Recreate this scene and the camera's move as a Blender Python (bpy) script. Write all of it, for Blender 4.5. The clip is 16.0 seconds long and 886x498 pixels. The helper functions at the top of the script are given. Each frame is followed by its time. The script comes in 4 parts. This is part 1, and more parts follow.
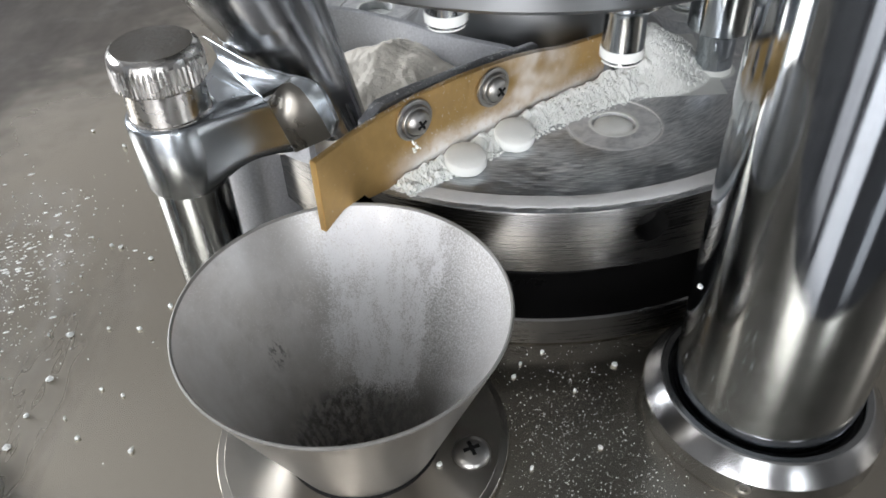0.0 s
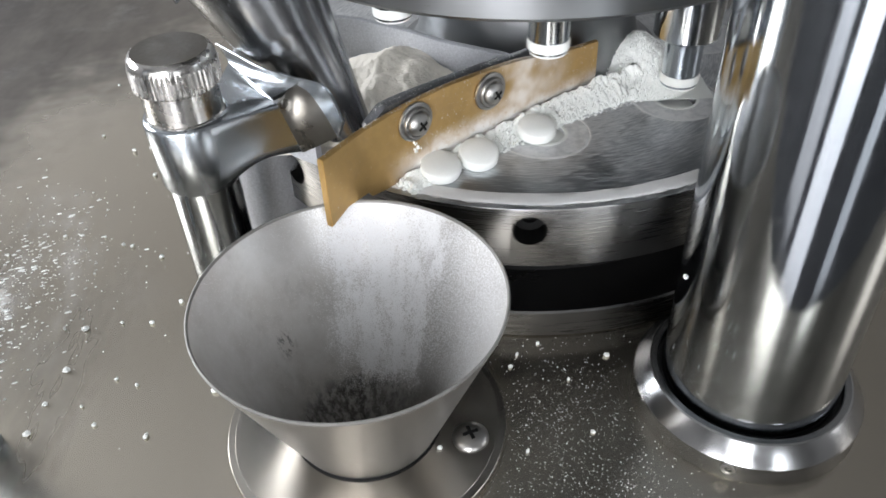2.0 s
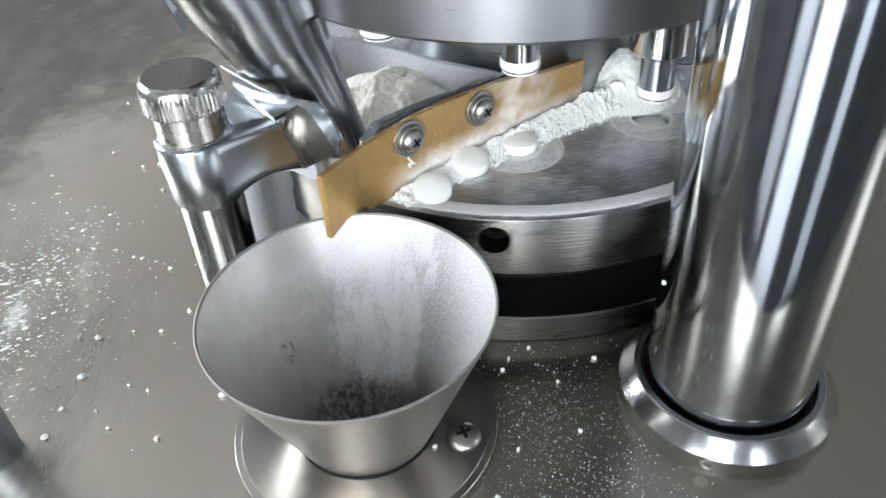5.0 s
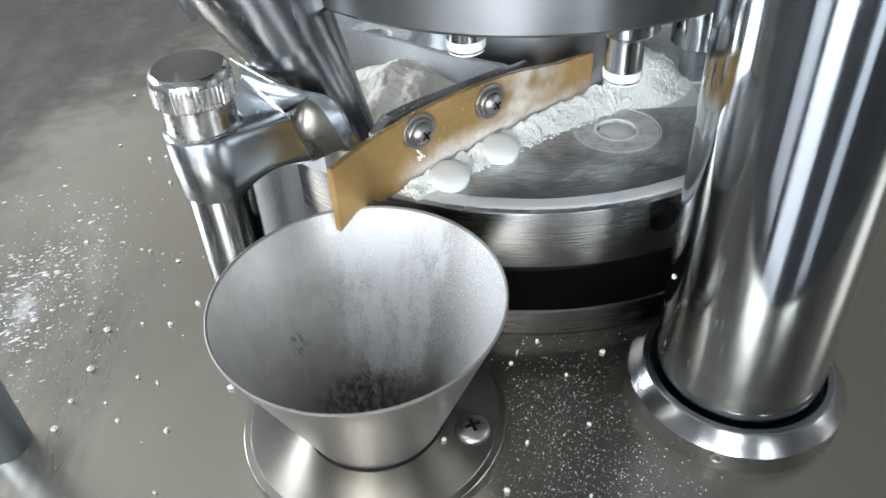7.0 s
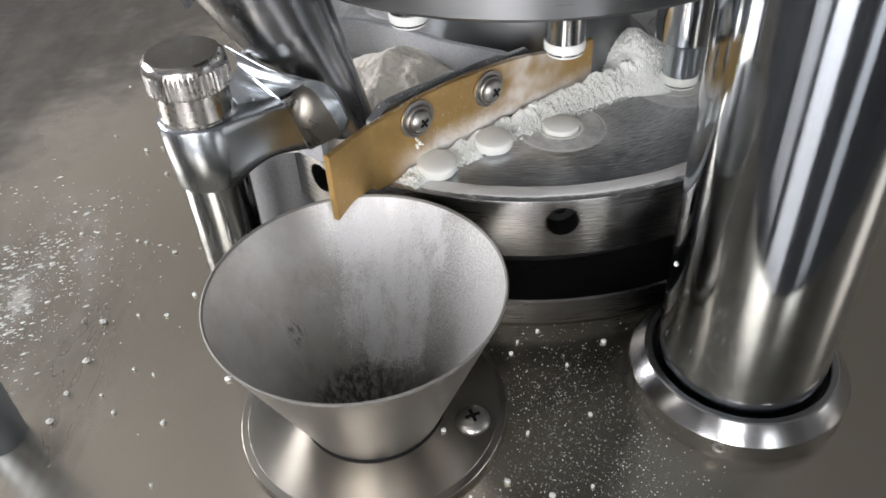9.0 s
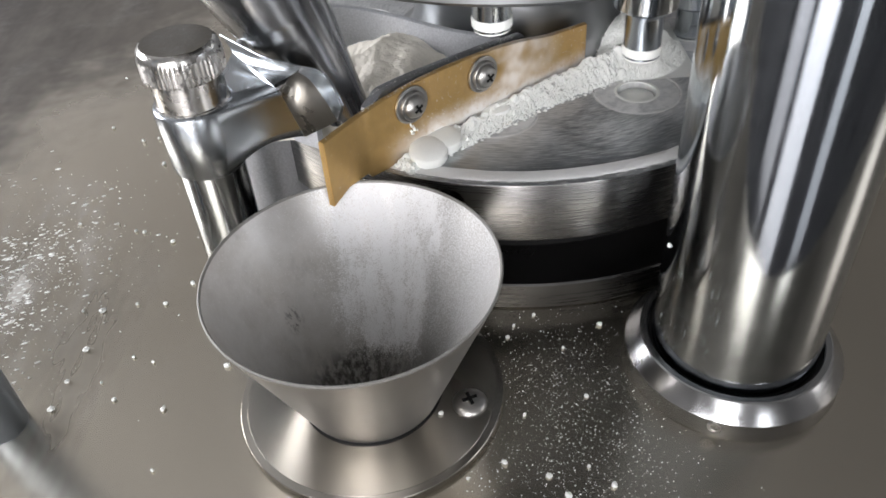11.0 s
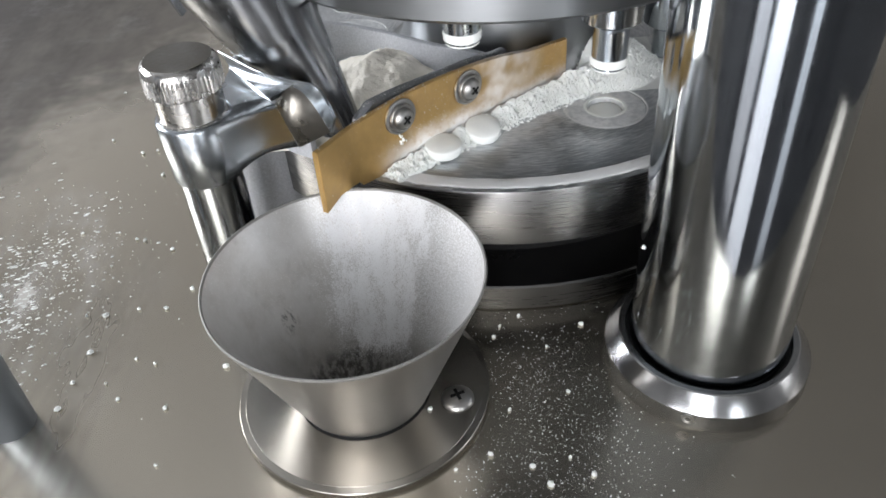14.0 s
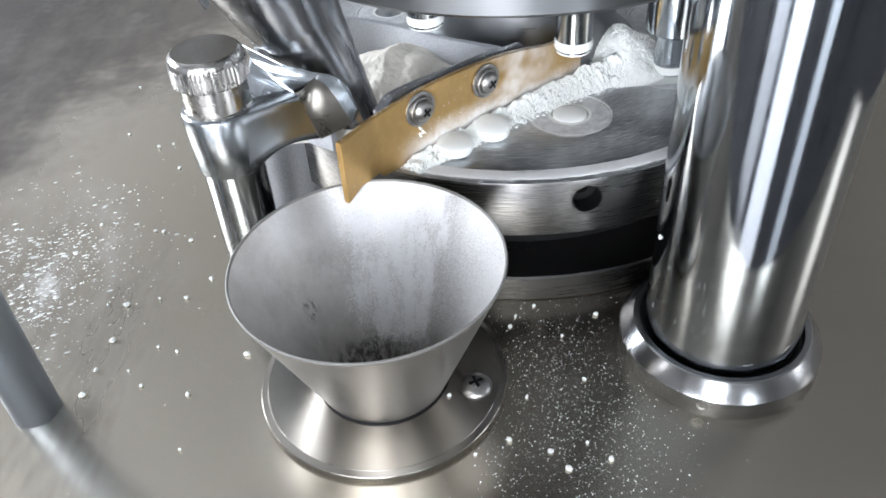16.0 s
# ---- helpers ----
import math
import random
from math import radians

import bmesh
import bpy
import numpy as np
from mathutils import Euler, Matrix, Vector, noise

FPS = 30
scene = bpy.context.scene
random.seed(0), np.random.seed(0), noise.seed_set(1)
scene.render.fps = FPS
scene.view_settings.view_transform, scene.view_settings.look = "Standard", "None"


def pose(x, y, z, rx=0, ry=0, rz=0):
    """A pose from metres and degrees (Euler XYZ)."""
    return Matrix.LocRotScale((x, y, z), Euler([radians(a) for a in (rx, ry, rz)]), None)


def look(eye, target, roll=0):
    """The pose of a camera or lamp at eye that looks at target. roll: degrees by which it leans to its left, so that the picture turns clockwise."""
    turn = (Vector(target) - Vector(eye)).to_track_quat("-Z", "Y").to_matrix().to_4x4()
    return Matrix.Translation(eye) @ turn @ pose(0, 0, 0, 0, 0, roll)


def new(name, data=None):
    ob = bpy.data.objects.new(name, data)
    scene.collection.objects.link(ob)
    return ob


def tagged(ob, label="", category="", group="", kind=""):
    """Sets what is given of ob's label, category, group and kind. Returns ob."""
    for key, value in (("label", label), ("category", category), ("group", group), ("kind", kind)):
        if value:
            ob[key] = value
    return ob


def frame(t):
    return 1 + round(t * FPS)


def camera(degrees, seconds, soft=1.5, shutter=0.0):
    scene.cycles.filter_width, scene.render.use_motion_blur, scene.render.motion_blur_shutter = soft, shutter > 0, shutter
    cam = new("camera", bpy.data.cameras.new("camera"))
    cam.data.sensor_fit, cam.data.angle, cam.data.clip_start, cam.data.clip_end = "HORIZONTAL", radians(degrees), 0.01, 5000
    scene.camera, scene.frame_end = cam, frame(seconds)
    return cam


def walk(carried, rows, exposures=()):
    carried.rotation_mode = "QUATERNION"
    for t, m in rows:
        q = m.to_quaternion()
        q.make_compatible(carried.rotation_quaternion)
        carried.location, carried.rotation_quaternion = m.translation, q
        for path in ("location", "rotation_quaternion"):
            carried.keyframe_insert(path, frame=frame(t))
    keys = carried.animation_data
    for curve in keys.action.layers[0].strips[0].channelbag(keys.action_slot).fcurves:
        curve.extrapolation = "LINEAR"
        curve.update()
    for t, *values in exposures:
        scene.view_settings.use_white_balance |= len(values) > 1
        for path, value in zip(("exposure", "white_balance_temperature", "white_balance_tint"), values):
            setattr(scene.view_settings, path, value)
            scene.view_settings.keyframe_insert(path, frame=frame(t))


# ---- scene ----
cam = camera(57.87, 16.0, soft=1.65, shutter=0.5)
PATH = [
    (0.0, 0.0261, -0.1422, 0.1915, 49.59, 2.17, -1.57),
    (0.5, 0.0242, -0.1456, 0.1939, 50.07, 1.83, -1.83),
    (1.0, 0.0260, -0.1467, 0.1923, 49.88, 2.15, -1.78),
    (1.5, 0.0259, -0.1500, 0.1937, 49.90, 2.15, -1.70),
    (2.0, 0.0253, -0.1548, 0.1957, 50.39, 2.13, -1.73),
    (2.5, 0.0276, -0.1590, 0.1978, 50.52, 2.34, -1.78),
    (3.0, 0.0295, -0.1607, 0.1999, 50.80, 2.51, -1.85),
    (3.5, 0.0323, -0.1626, 0.2015, 51.05, 2.65, -2.05),
    (4.0, 0.0336, -0.1643, 0.2044, 51.04, 2.64, -2.05),
    (4.5, 0.0305, -0.1656, 0.2043, 51.12, 2.77, -1.89),
    (7.0, 0.0267, -0.1654, 0.2045, 50.57, 2.75, -1.57),
    (7.5, 0.0239, -0.1647, 0.2041, 50.51, 2.89, -1.66),
    (8.0, 0.0246, -0.1640, 0.2044, 50.58, 2.96, -1.65),
    (8.5, 0.0280, -0.1651, 0.2007, 50.37, 3.04, -1.64),
    (9.0, 0.0268, -0.1641, 0.2011, 50.17, 2.91, -1.74),
    (9.5, 0.0259, -0.1639, 0.1996, 49.77, 2.75, -2.48),
    (10.0, 0.0263, -0.1649, 0.1998, 49.44, 3.02, -1.98),
    (12.5, 0.0303, -0.1698, 0.2008, 49.87, 3.74, -2.58),
    (13.0, 0.0296, -0.1719, 0.2023, 49.85, 3.55, -2.60),
    (13.5, 0.0287, -0.1762, 0.2079, 50.09, 3.58, -2.70),
    (14.0, 0.0301, -0.1789, 0.2073, 50.32, 3.47, -2.73),
    (14.5, 0.0302, -0.1763, 0.2042, 49.98, 3.71, -2.80),
    (15.0, 0.0240, -0.1794, 0.2043, 50.02, 3.42, -2.62),
    (15.5, 0.0224, -0.1839, 0.2052, 50.31, 3.22, -2.49),
    (16.0, 0.0230, -0.1848, 0.2081, 50.39, 3.23, -2.67),
]
EXPOSURES = [(0.0, -0.12, 6550, 10), (1.5, 0.06, 6500, 10), (3.5, 0.08, 6500, 10), (4.5, 0.30, 6280, 8), (7.0, 0.22, 6200, 6), (8.0, -0.2, 6600, 8), (9.0, -0.2, 6750, 12),
             (10.0, -0.09, 6750, 12), (12.5, -0.03, 6550, 11), (13.5, 0.0, 6500, 10), (14.5, 0.0, 6500, 10), (15.0, 0.0, 6500, 10), (15.5, 0.2, 6300, 9), (16.0, 0.39, 6200, 10)]
walk(cam, [(t, pose(*p)) for t, *p in PATH], [(t, e + 0.21, k, tint) for t, e, k, tint in EXPOSURES])

# ---- world, light and exposure ----
world = bpy.data.worlds.new("world")
scene.world = world
world.use_nodes = True
sky = world.node_tree.nodes.new("ShaderNodeTexSky")
sky.sky_type, sky.sun_disc = "NISHITA", False
sky.sun_elevation, sky.sun_rotation = radians(40), radians(200)
world.node_tree.links.new(sky.outputs[0], world.node_tree.nodes["Background"].inputs[0])
world.node_tree.nodes["Background"].inputs[1].default_value = 0.1


def area_light(name, at, target, w, h, power, colour):
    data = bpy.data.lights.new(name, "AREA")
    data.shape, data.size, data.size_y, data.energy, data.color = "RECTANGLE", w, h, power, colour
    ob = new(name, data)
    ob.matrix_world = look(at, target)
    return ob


area_light("window_light_left", (-3.95, 1.5, 1.4), (0, 1.5, 1.4), 2.6, 2.0, 250, (0.93, 0.95, 1.0))
area_light("door_light_front", (-0.95, -3.95, 0.35), (-0.95, 0, 0.35), 1.3, 2.3, 125, (0.95, 0.955, 1.0))
# added fill from high up in front, for powder and tablet tops
area_light("fill_light_front", (-0.95, -3.95, 2.25), (-0.95, 0, 2.25), 1.6, 1.3, 34, (0.94, 0.965, 1.0))
# two added lamps that draw light bands on the chrome column
area_light("band_light_corner", (-2.75, -3.95, 0.35), (-2.75, 0, 0.35), 1.3, 2.3, 55, (0.96, 0.955, 0.98))
area_light("band_light_side", (1.45, -3.95, 0.35), (1.45, 0, 0.35), 0.7, 2.3, 34, (0.93, 0.96, 1.0))
area_light("window_light_right", (3.95, -0.9, 1.2), (0, -0.9, 1.2), 0.8, 1.8, 14, (1.0, 0.96, 0.95))

# ---- materials ----


def material(name, base, rough, metal=0.0, bump=0.0, bump_size=400.0, stretch=(1, 1, 1), vary=0.12, vary_size=40.0, rough_vary=0.1,
             powder=0.0, powder_size=250.0, powder_soft=0.08, powder_colour=(0.82, 0.81, 0.77), random_tint=0.0):
    """A worn surface: two scales of tone and gloss, fine relief, and a dusting of powder where asked."""
    m = bpy.data.materials.new(name)
    m.use_nodes = True
    n, l = m.node_tree.nodes, m.node_tree.links
    b = n["Principled BSDF"]
    tc = n.new("ShaderNodeTexCoord")
    mp = n.new("ShaderNodeMapping")
    mp.inputs["Scale"].default_value = stretch
    l.new(tc.outputs["Object"], mp.inputs["Vector"])
    big = n.new("ShaderNodeTexNoise")
    big.inputs["Scale"].default_value, big.inputs["Detail"].default_value = vary_size, 5
    l.new(tc.outputs["Object"], big.inputs["Vector"])
    fine = n.new("ShaderNodeTexNoise")
    fine.inputs["Scale"].default_value, fine.inputs["Detail"].default_value = bump_size, 3
    l.new(mp.outputs[0], fine.inputs["Vector"])
    mix = n.new("ShaderNodeMix")
    mix.data_type = "RGBA"
    mix.inputs[6].default_value = (*[c * (1 - vary) for c in base], 1)
    mix.inputs[7].default_value = (*[min(1, c * (1 + vary)) for c in base], 1)
    both = n.new("ShaderNodeMath")
    both.operation = "ADD"
    half = n.new("ShaderNodeMath")
    half.operation, half.inputs[1].default_value = "MULTIPLY", 0.5
    l.new(big.outputs[0], both.inputs[0])
    l.new(fine.outputs[0], both.inputs[1])
    l.new(both.outputs[0], half.inputs[0])
    l.new(half.outputs[0], mix.inputs[0])
    colour = mix.outputs[2]
    rr = n.new("ShaderNodeMapRange")
    rr.inputs[1].default_value, rr.inputs[2].default_value = 0.3, 0.7
    rr.inputs[3].default_value, rr.inputs[4].default_value = max(0.02, rough - rough_vary), min(1, rough + rough_vary)
    l.new(half.outputs[0], rr.inputs[0])
    roughness, metallic = rr.outputs[0], None
    if powder:
        dust = n.new("ShaderNodeTexNoise")
        dust.inputs["Scale"].default_value, dust.inputs["Detail"].default_value, dust.inputs["Roughness"].default_value = powder_size, 8, 0.7
        l.new(mp.outputs[0], dust.inputs["Vector"])
        ramp = n.new("ShaderNodeMapRange")
        edge = 0.72 - 0.45 * powder
        ramp.inputs[1].default_value, ramp.inputs[2].default_value = edge, edge + powder_soft
        l.new(dust.outputs[0], ramp.inputs[0])
        pm = n.new("ShaderNodeMix")
        pm.data_type = "RGBA"
        pm.inputs[7].default_value = (*powder_colour, 1)
        l.new(ramp.outputs[0], pm.inputs[0])
        l.new(colour, pm.inputs[6])
        colour = pm.outputs[2]
        r2 = n.new("ShaderNodeMix")
        l.new(ramp.outputs[0], r2.inputs[0])
        l.new(roughness, r2.inputs[2])
        r2.inputs[3].default_value = 0.9
        roughness = r2.outputs[0]
        mt = n.new("ShaderNodeMapRange")
        mt.inputs[3].default_value, mt.inputs[4].default_value = metal, 0
        l.new(ramp.outputs[0], mt.inputs[0])
        metallic = mt.outputs[0]
    if random_tint:
        info = n.new("ShaderNodeObjectInfo")
        hs = n.new("ShaderNodeHueSaturation")
        vr = n.new("ShaderNodeMapRange")
        vr.inputs[3].default_value, vr.inputs[4].default_value = 1 - random_tint, 1 + random_tint
        l.new(info.outputs["Random"], vr.inputs[0])
        l.new(vr.outputs[0], hs.inputs["Value"])
        l.new(colour, hs.inputs["Color"])
        colour = hs.outputs[0]
    l.new(colour, b.inputs["Base Color"])
    l.new(roughness, b.inputs["Roughness"])
    b.inputs["Metallic"].default_value = metal
    if metallic:
        l.new(metallic, b.inputs["Metallic"])
    if bump:
        bp = n.new("ShaderNodeBump")
        bp.inputs["Strength"].default_value, bp.inputs["Distance"].default_value = bump, 0.0004
        l.new(fine.outputs[0], bp.inputs["Height"])
        l.new(bp.outputs[0], b.inputs["Normal"])
    return m


PLATE = material("plate_steel", (0.50, 0.462, 0.39), 0.25, 1, 0.0, 1600, (0.12, 1, 1), 0.07, 14, 0.025)
CHROME = material("chrome", (0.485, 0.515, 0.54), 0.13, 1, 0.012, 700, (1, 1, 0.1), 0.06, 25, 0.03)
SHAFT = material("column_chrome", (0.405, 0.435, 0.465), 0.10, 1, 0.03, 900, (1, 1, 0.01), 0.22, 160, 0.045)
POST = material("satin_post_steel", (0.36, 0.405, 0.46), 0.42, 1, 0.05, 300, (1, 1, 0.05), 0.08, 60, 0.05)
CAST = material("polished_casting", (0.39, 0.42, 0.445), 0.24, 1, 0.015, 160, (1, 1, 1), 0.10, 60, 0.05)
STEEL = material("turned_steel", (0.255, 0.264, 0.27), 0.33, 1, 0.03, 2200, (0.03, 0.03, 1), 0.10, 30, 0.07)
# darker than the table top, for the table's side and the base ring
RING = material("dark_ring_steel", (0.165, 0.163, 0.16), 0.28, 1, 0.03, 2200, (0.03, 0.03, 1), 0.14, 30, 0.07)
COLLAR = material("polished_collar", (0.34, 0.345, 0.35), 0.21, 1, 0.06, 300, (1, 1, 1), 0.14, 60, 0.07)
DUSTY = material("dusty_table_steel", (0.40, 0.425, 0.445), 0.36, 1, 0.05, 1400, (1, 1, 1), 0.08, 30, 0.05)
FUNNEL = material("funnel_steel", (0.53, 0.515, 0.49), 0.35, 1, 0.08, 500, (1, 1, 0.1), 0.08, 40, 0.06)
DULL = material("dull_feeder_steel", (0.45, 0.46, 0.48), 0.5, 1, 0.15, 500, (1, 1, 1), 0.15, 40, 0.1, 0.85, 1400, 0.5, (0.72, 0.74, 0.77))
DARK_DUSTY = material("dusty_dark_steel", (0.24, 0.245, 0.26), 0.45, 1, 0.15, 500, (1, 1, 1), 0.15, 40, 0.1, 0.4, 1400, 0.2, (0.6, 0.62, 0.64))
# near-black, low gloss: shade of gaps, holes and recesses as colour; also the seam
BLACK = material("black_gap_steel", (0.008, 0.008, 0.008), 0.6, 0.0, 0.1, 300, (1, 1, 1), 0.3, 40, 0.1)
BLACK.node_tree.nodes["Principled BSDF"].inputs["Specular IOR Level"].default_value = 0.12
BRASS = material("brass", (0.48, 0.315, 0.122), 0.42, 0.75, 0.14, 300, (1, 1, 1), 0.30, 50, 0.08, 0.18, 800, 0.08, (0.8, 0.78, 0.7))
SCREW = material("screw_steel", (0.37, 0.365, 0.35), 0.36, 1, 0.15, 300, (1, 1, 1), 0.15, 200, 0.08)
KNOB = material("knurled_steel", (0.50, 0.49, 0.47), 0.26, 1, 0.2, 300, (1, 1, 1), 0.25, 120, 0.1)
# dark tan base: the bed's reflection in the web is put into its colour
WEB = material("bed_tinted_web_steel", (0.19, 0.18, 0.16), 0.30, 1, 0.05, 300, (1, 1, 1), 0.12, 60, 0.06)
LIP = material("dusted_lip_steel", (0.30, 0.295, 0.28), 0.6, 0.75, 0.3, 1500, (1, 1, 1), 0.25, 300, 0.1)
# stains, plus the mirrored dark machine put into the base colour
KNOB_TOP = material("stained_darkened_knob_top", (0.085, 0.078, 0.065), 0.55, 0.35, 0.25, 700, (1, 1, 1), 0.5, 160, 0.15)
POWDER = material("white_powder", (0.87, 0.893, 0.865), 0.95, 0, 0.5, 1800, (1, 1, 1), 0.07, 200, 0.03)
RIM = material("caked_powder", (0.74, 0.745, 0.74), 0.85, 0, 0.5, 900, (1, 1, 1), 0.14, 150, 0.05)
CREAM = material("cream_granulate", (0.84, 0.80, 0.71), 0.95, 0, 0.8, 1200, (1, 1, 1), 0.12, 200, 0.03)
TABLET = material("pressed_tablet", (0.85, 0.872, 0.845), 0.8, 0, 0.2, 1500, (1, 1, 1), 0.04, 300, 0.05, random_tint=0.03)
RUBBER = material("black_seal", (0.015, 0.015, 0.015), 0.5, 0, 0.1, 300)
CEIL = material("white_ceiling", (0.35, 0.35, 0.345), 0.85, 0, 0.2, 60, (1, 1, 1), 0.04, 2, 0.05)
WALL = material("painted_wall", (0.275, 0.27, 0.265), 0.8, 0, 0.2, 60, (1, 1, 1), 0.05, 2, 0.05)
CONCRETE = material("epoxy_floor", (0.045, 0.045, 0.047), 0.07, 0, 0.0, 20, (1, 1, 1), 0.35, 4, 0.02)
CONCRETE.node_tree.nodes["Principled BSDF"].inputs["Specular IOR Level"].default_value = 0.8
CABINET = material("cabinet_steel", (0.42, 0.41, 0.40), 0.4, 1, 0.1, 300, (1, 1, 0.1), 0.1, 5, 0.1)
DIRTY = material("dirty_outlet", (0.10, 0.095, 0.085), 0.7, 0, 0.4, 500, (1, 1, 0.4), 0.3, 120, 0.1, 0.45, 260, 0.12, (0.45, 0.43, 0.40))
# only on the unseen head, kept dark for what the metals mirror
PAINT = material("dark_head_paint", (0.07, 0.068, 0.065), 0.5, 0, 0.1, 200, (1, 1, 1), 0.1, 6, 0.08)


def powdered(source, name, mask, powder=(0.87, 0.87, 0.86), foul=None, grime=(0.10, 0.095, 0.085)):
    """A copy of a material with powder laid over it. mask and foul get the coordinates and three small builders, and return the cover."""
    m = source.copy()
    m.name = name
    n, l = m.node_tree.nodes, m.node_tree.links
    b = n["Principled BSDF"]
    tc = n.new("ShaderNodeTexCoord")
    sep = n.new("ShaderNodeSeparateXYZ")
    l.new(tc.outputs["Object"], sep.inputs[0])

    def calc(op, a, c=None):
        q = n.new("ShaderNodeMath")
        q.operation = op
        for k, v in enumerate((a, c)):
            if v is None:
                continue
            if isinstance(v, (int, float)):
                q.inputs[k].default_value = v
            else:
                l.new(v, q.inputs[k])
        return q.outputs[0]

    def ramp(v, a, c, lo=0.0, hi=1.0):
        q = n.new("ShaderNodeMapRange")
        q.interpolation_type = "SMOOTHSTEP"
        if a > c:
            a, c, lo, hi = c, a, hi, lo
        for k, w in zip((1, 2, 3, 4), (a, c, lo, hi)):
            q.inputs[k].default_value = w
        l.new(v, q.inputs[0])
        return q.outputs[0]

    def cloud(scale, stretch=(1, 1, 1), detail=6, polar=None):
        mp = n.new("ShaderNodeMapping")
        mp.inputs["Scale"].default_value = stretch
        if polar:
            join = n.new("ShaderNodeCombineXYZ")
            for k, v in enumerate(polar):
                l.new(v, join.inputs[k])
        l.new(join.outputs[0] if polar else tc.outputs["Object"], mp.inputs["Vector"])
        q = n.new("ShaderNodeTexNoise")
        q.inputs["Scale"].default_value, q.inputs["Detail"].default_value, q.inputs["Roughness"].default_value = scale, detail, 0.7
        l.new(mp.outputs[0], q.inputs["Vector"])
        return q.outputs[0]

    def lay(colour, cover, tone):
        mix = n.new("ShaderNodeMix")
        mix.data_type = "RGBA"
        mix.inputs[7].default_value = (*tone, 1)
        l.new(cover, mix.inputs[0])
        l.new(colour, mix.inputs[6])
        return mix.outputs[2]
    xyz = sep.outputs
    cover = mask(xyz, calc, ramp, cloud)
    colour = b.inputs["Base Color"].links[0].from_socket
    hide = cover
    if foul:
        dark = foul(xyz, calc, ramp, cloud)
        colour = lay(colour, dark, grime)
        hide = calc("MAXIMUM", cover, dark)
    l.new(lay(colour, cover, powder), b.inputs["Base Color"])
    old = b.inputs["Metallic"].links[0].from_socket if b.inputs["Metallic"].links else b.inputs["Metallic"].default_value
    l.new(calc("MULTIPLY", calc("SUBTRACT", 1.0, hide), old), b.inputs["Metallic"])
    r0 = b.inputs["Roughness"].links[0].from_socket
    l.new(calc("MAXIMUM", r0, calc("MULTIPLY", hide, 0.9)), b.inputs["Roughness"])
    return m


def funnel_mask(xyz, calc, ramp, cloud):
    """A fall of powder down the back wall, thinning out in grains to one side."""
    angle = calc("ARCTAN2", xyz[0], xyz[1])
    wander = calc("MULTIPLY", calc("SUBTRACT", cloud(110, (1, 1, 0.35)), 0.5), 1.0)
    off = calc("ABSOLUTE", calc("ADD", calc("SUBTRACT", angle, 0.24), wander))
    core = calc("MULTIPLY", ramp(off, 0.90, 0.28), ramp(xyz[2], -0.006, 0.005))
    worn = ramp(cloud(230, (1, 1, 0.12), 4), 0.34, 0.62, 0.56, 1.0)
    side = calc("MULTIPLY", ramp(calc("ABSOLUTE", calc("SUBTRACT", angle, 0.95)), 1.9, 0.3), 0.52)
    density = calc("MAXIMUM", calc("MULTIPLY", core, worn), calc("MULTIPLY", side, ramp(xyz[2], -0.002, 0.016)))
    grains = calc("ADD", calc("MULTIPLY", calc("SUBTRACT", cloud(2500, (1, 1, 0.8), 3), 0.2), 1.65), calc("MULTIPLY", density, 0.62))
    haze = calc("MULTIPLY", calc("MULTIPLY", ramp(cloud(60), 0.25, 0.7), 0.32), ramp(xyz[2], -0.002, 0.012, 0.12, 1.0))
    specks = calc("MULTIPLY", ramp(cloud(2300, (1, 1, 1), 2), 0.61, 0.70), ramp(xyz[2], 0.0, 0.02, 0.25, 0.6))
    haze = calc("MAXIMUM", haze, specks)
    return calc("MAXIMUM", calc("MULTIPLY", ramp(grains, 0.56, 1.06), 0.98), haze)


def funnel_marks_and_dark_mouth(xyz, calc, ramp, cloud):
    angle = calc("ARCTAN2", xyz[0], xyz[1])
    # mouth: the outlet hole's darkness painted in; marks and stain are dirt
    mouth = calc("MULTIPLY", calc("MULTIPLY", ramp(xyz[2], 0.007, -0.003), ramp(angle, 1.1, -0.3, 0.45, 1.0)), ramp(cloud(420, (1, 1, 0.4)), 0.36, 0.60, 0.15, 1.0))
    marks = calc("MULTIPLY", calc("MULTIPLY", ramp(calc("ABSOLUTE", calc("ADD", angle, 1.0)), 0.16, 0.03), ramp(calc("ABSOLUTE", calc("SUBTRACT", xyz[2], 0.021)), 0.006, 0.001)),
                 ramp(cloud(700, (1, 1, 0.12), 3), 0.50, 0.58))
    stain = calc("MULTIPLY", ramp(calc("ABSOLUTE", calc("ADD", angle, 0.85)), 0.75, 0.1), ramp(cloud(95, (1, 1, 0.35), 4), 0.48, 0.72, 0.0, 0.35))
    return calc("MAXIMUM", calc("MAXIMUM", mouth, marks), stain)


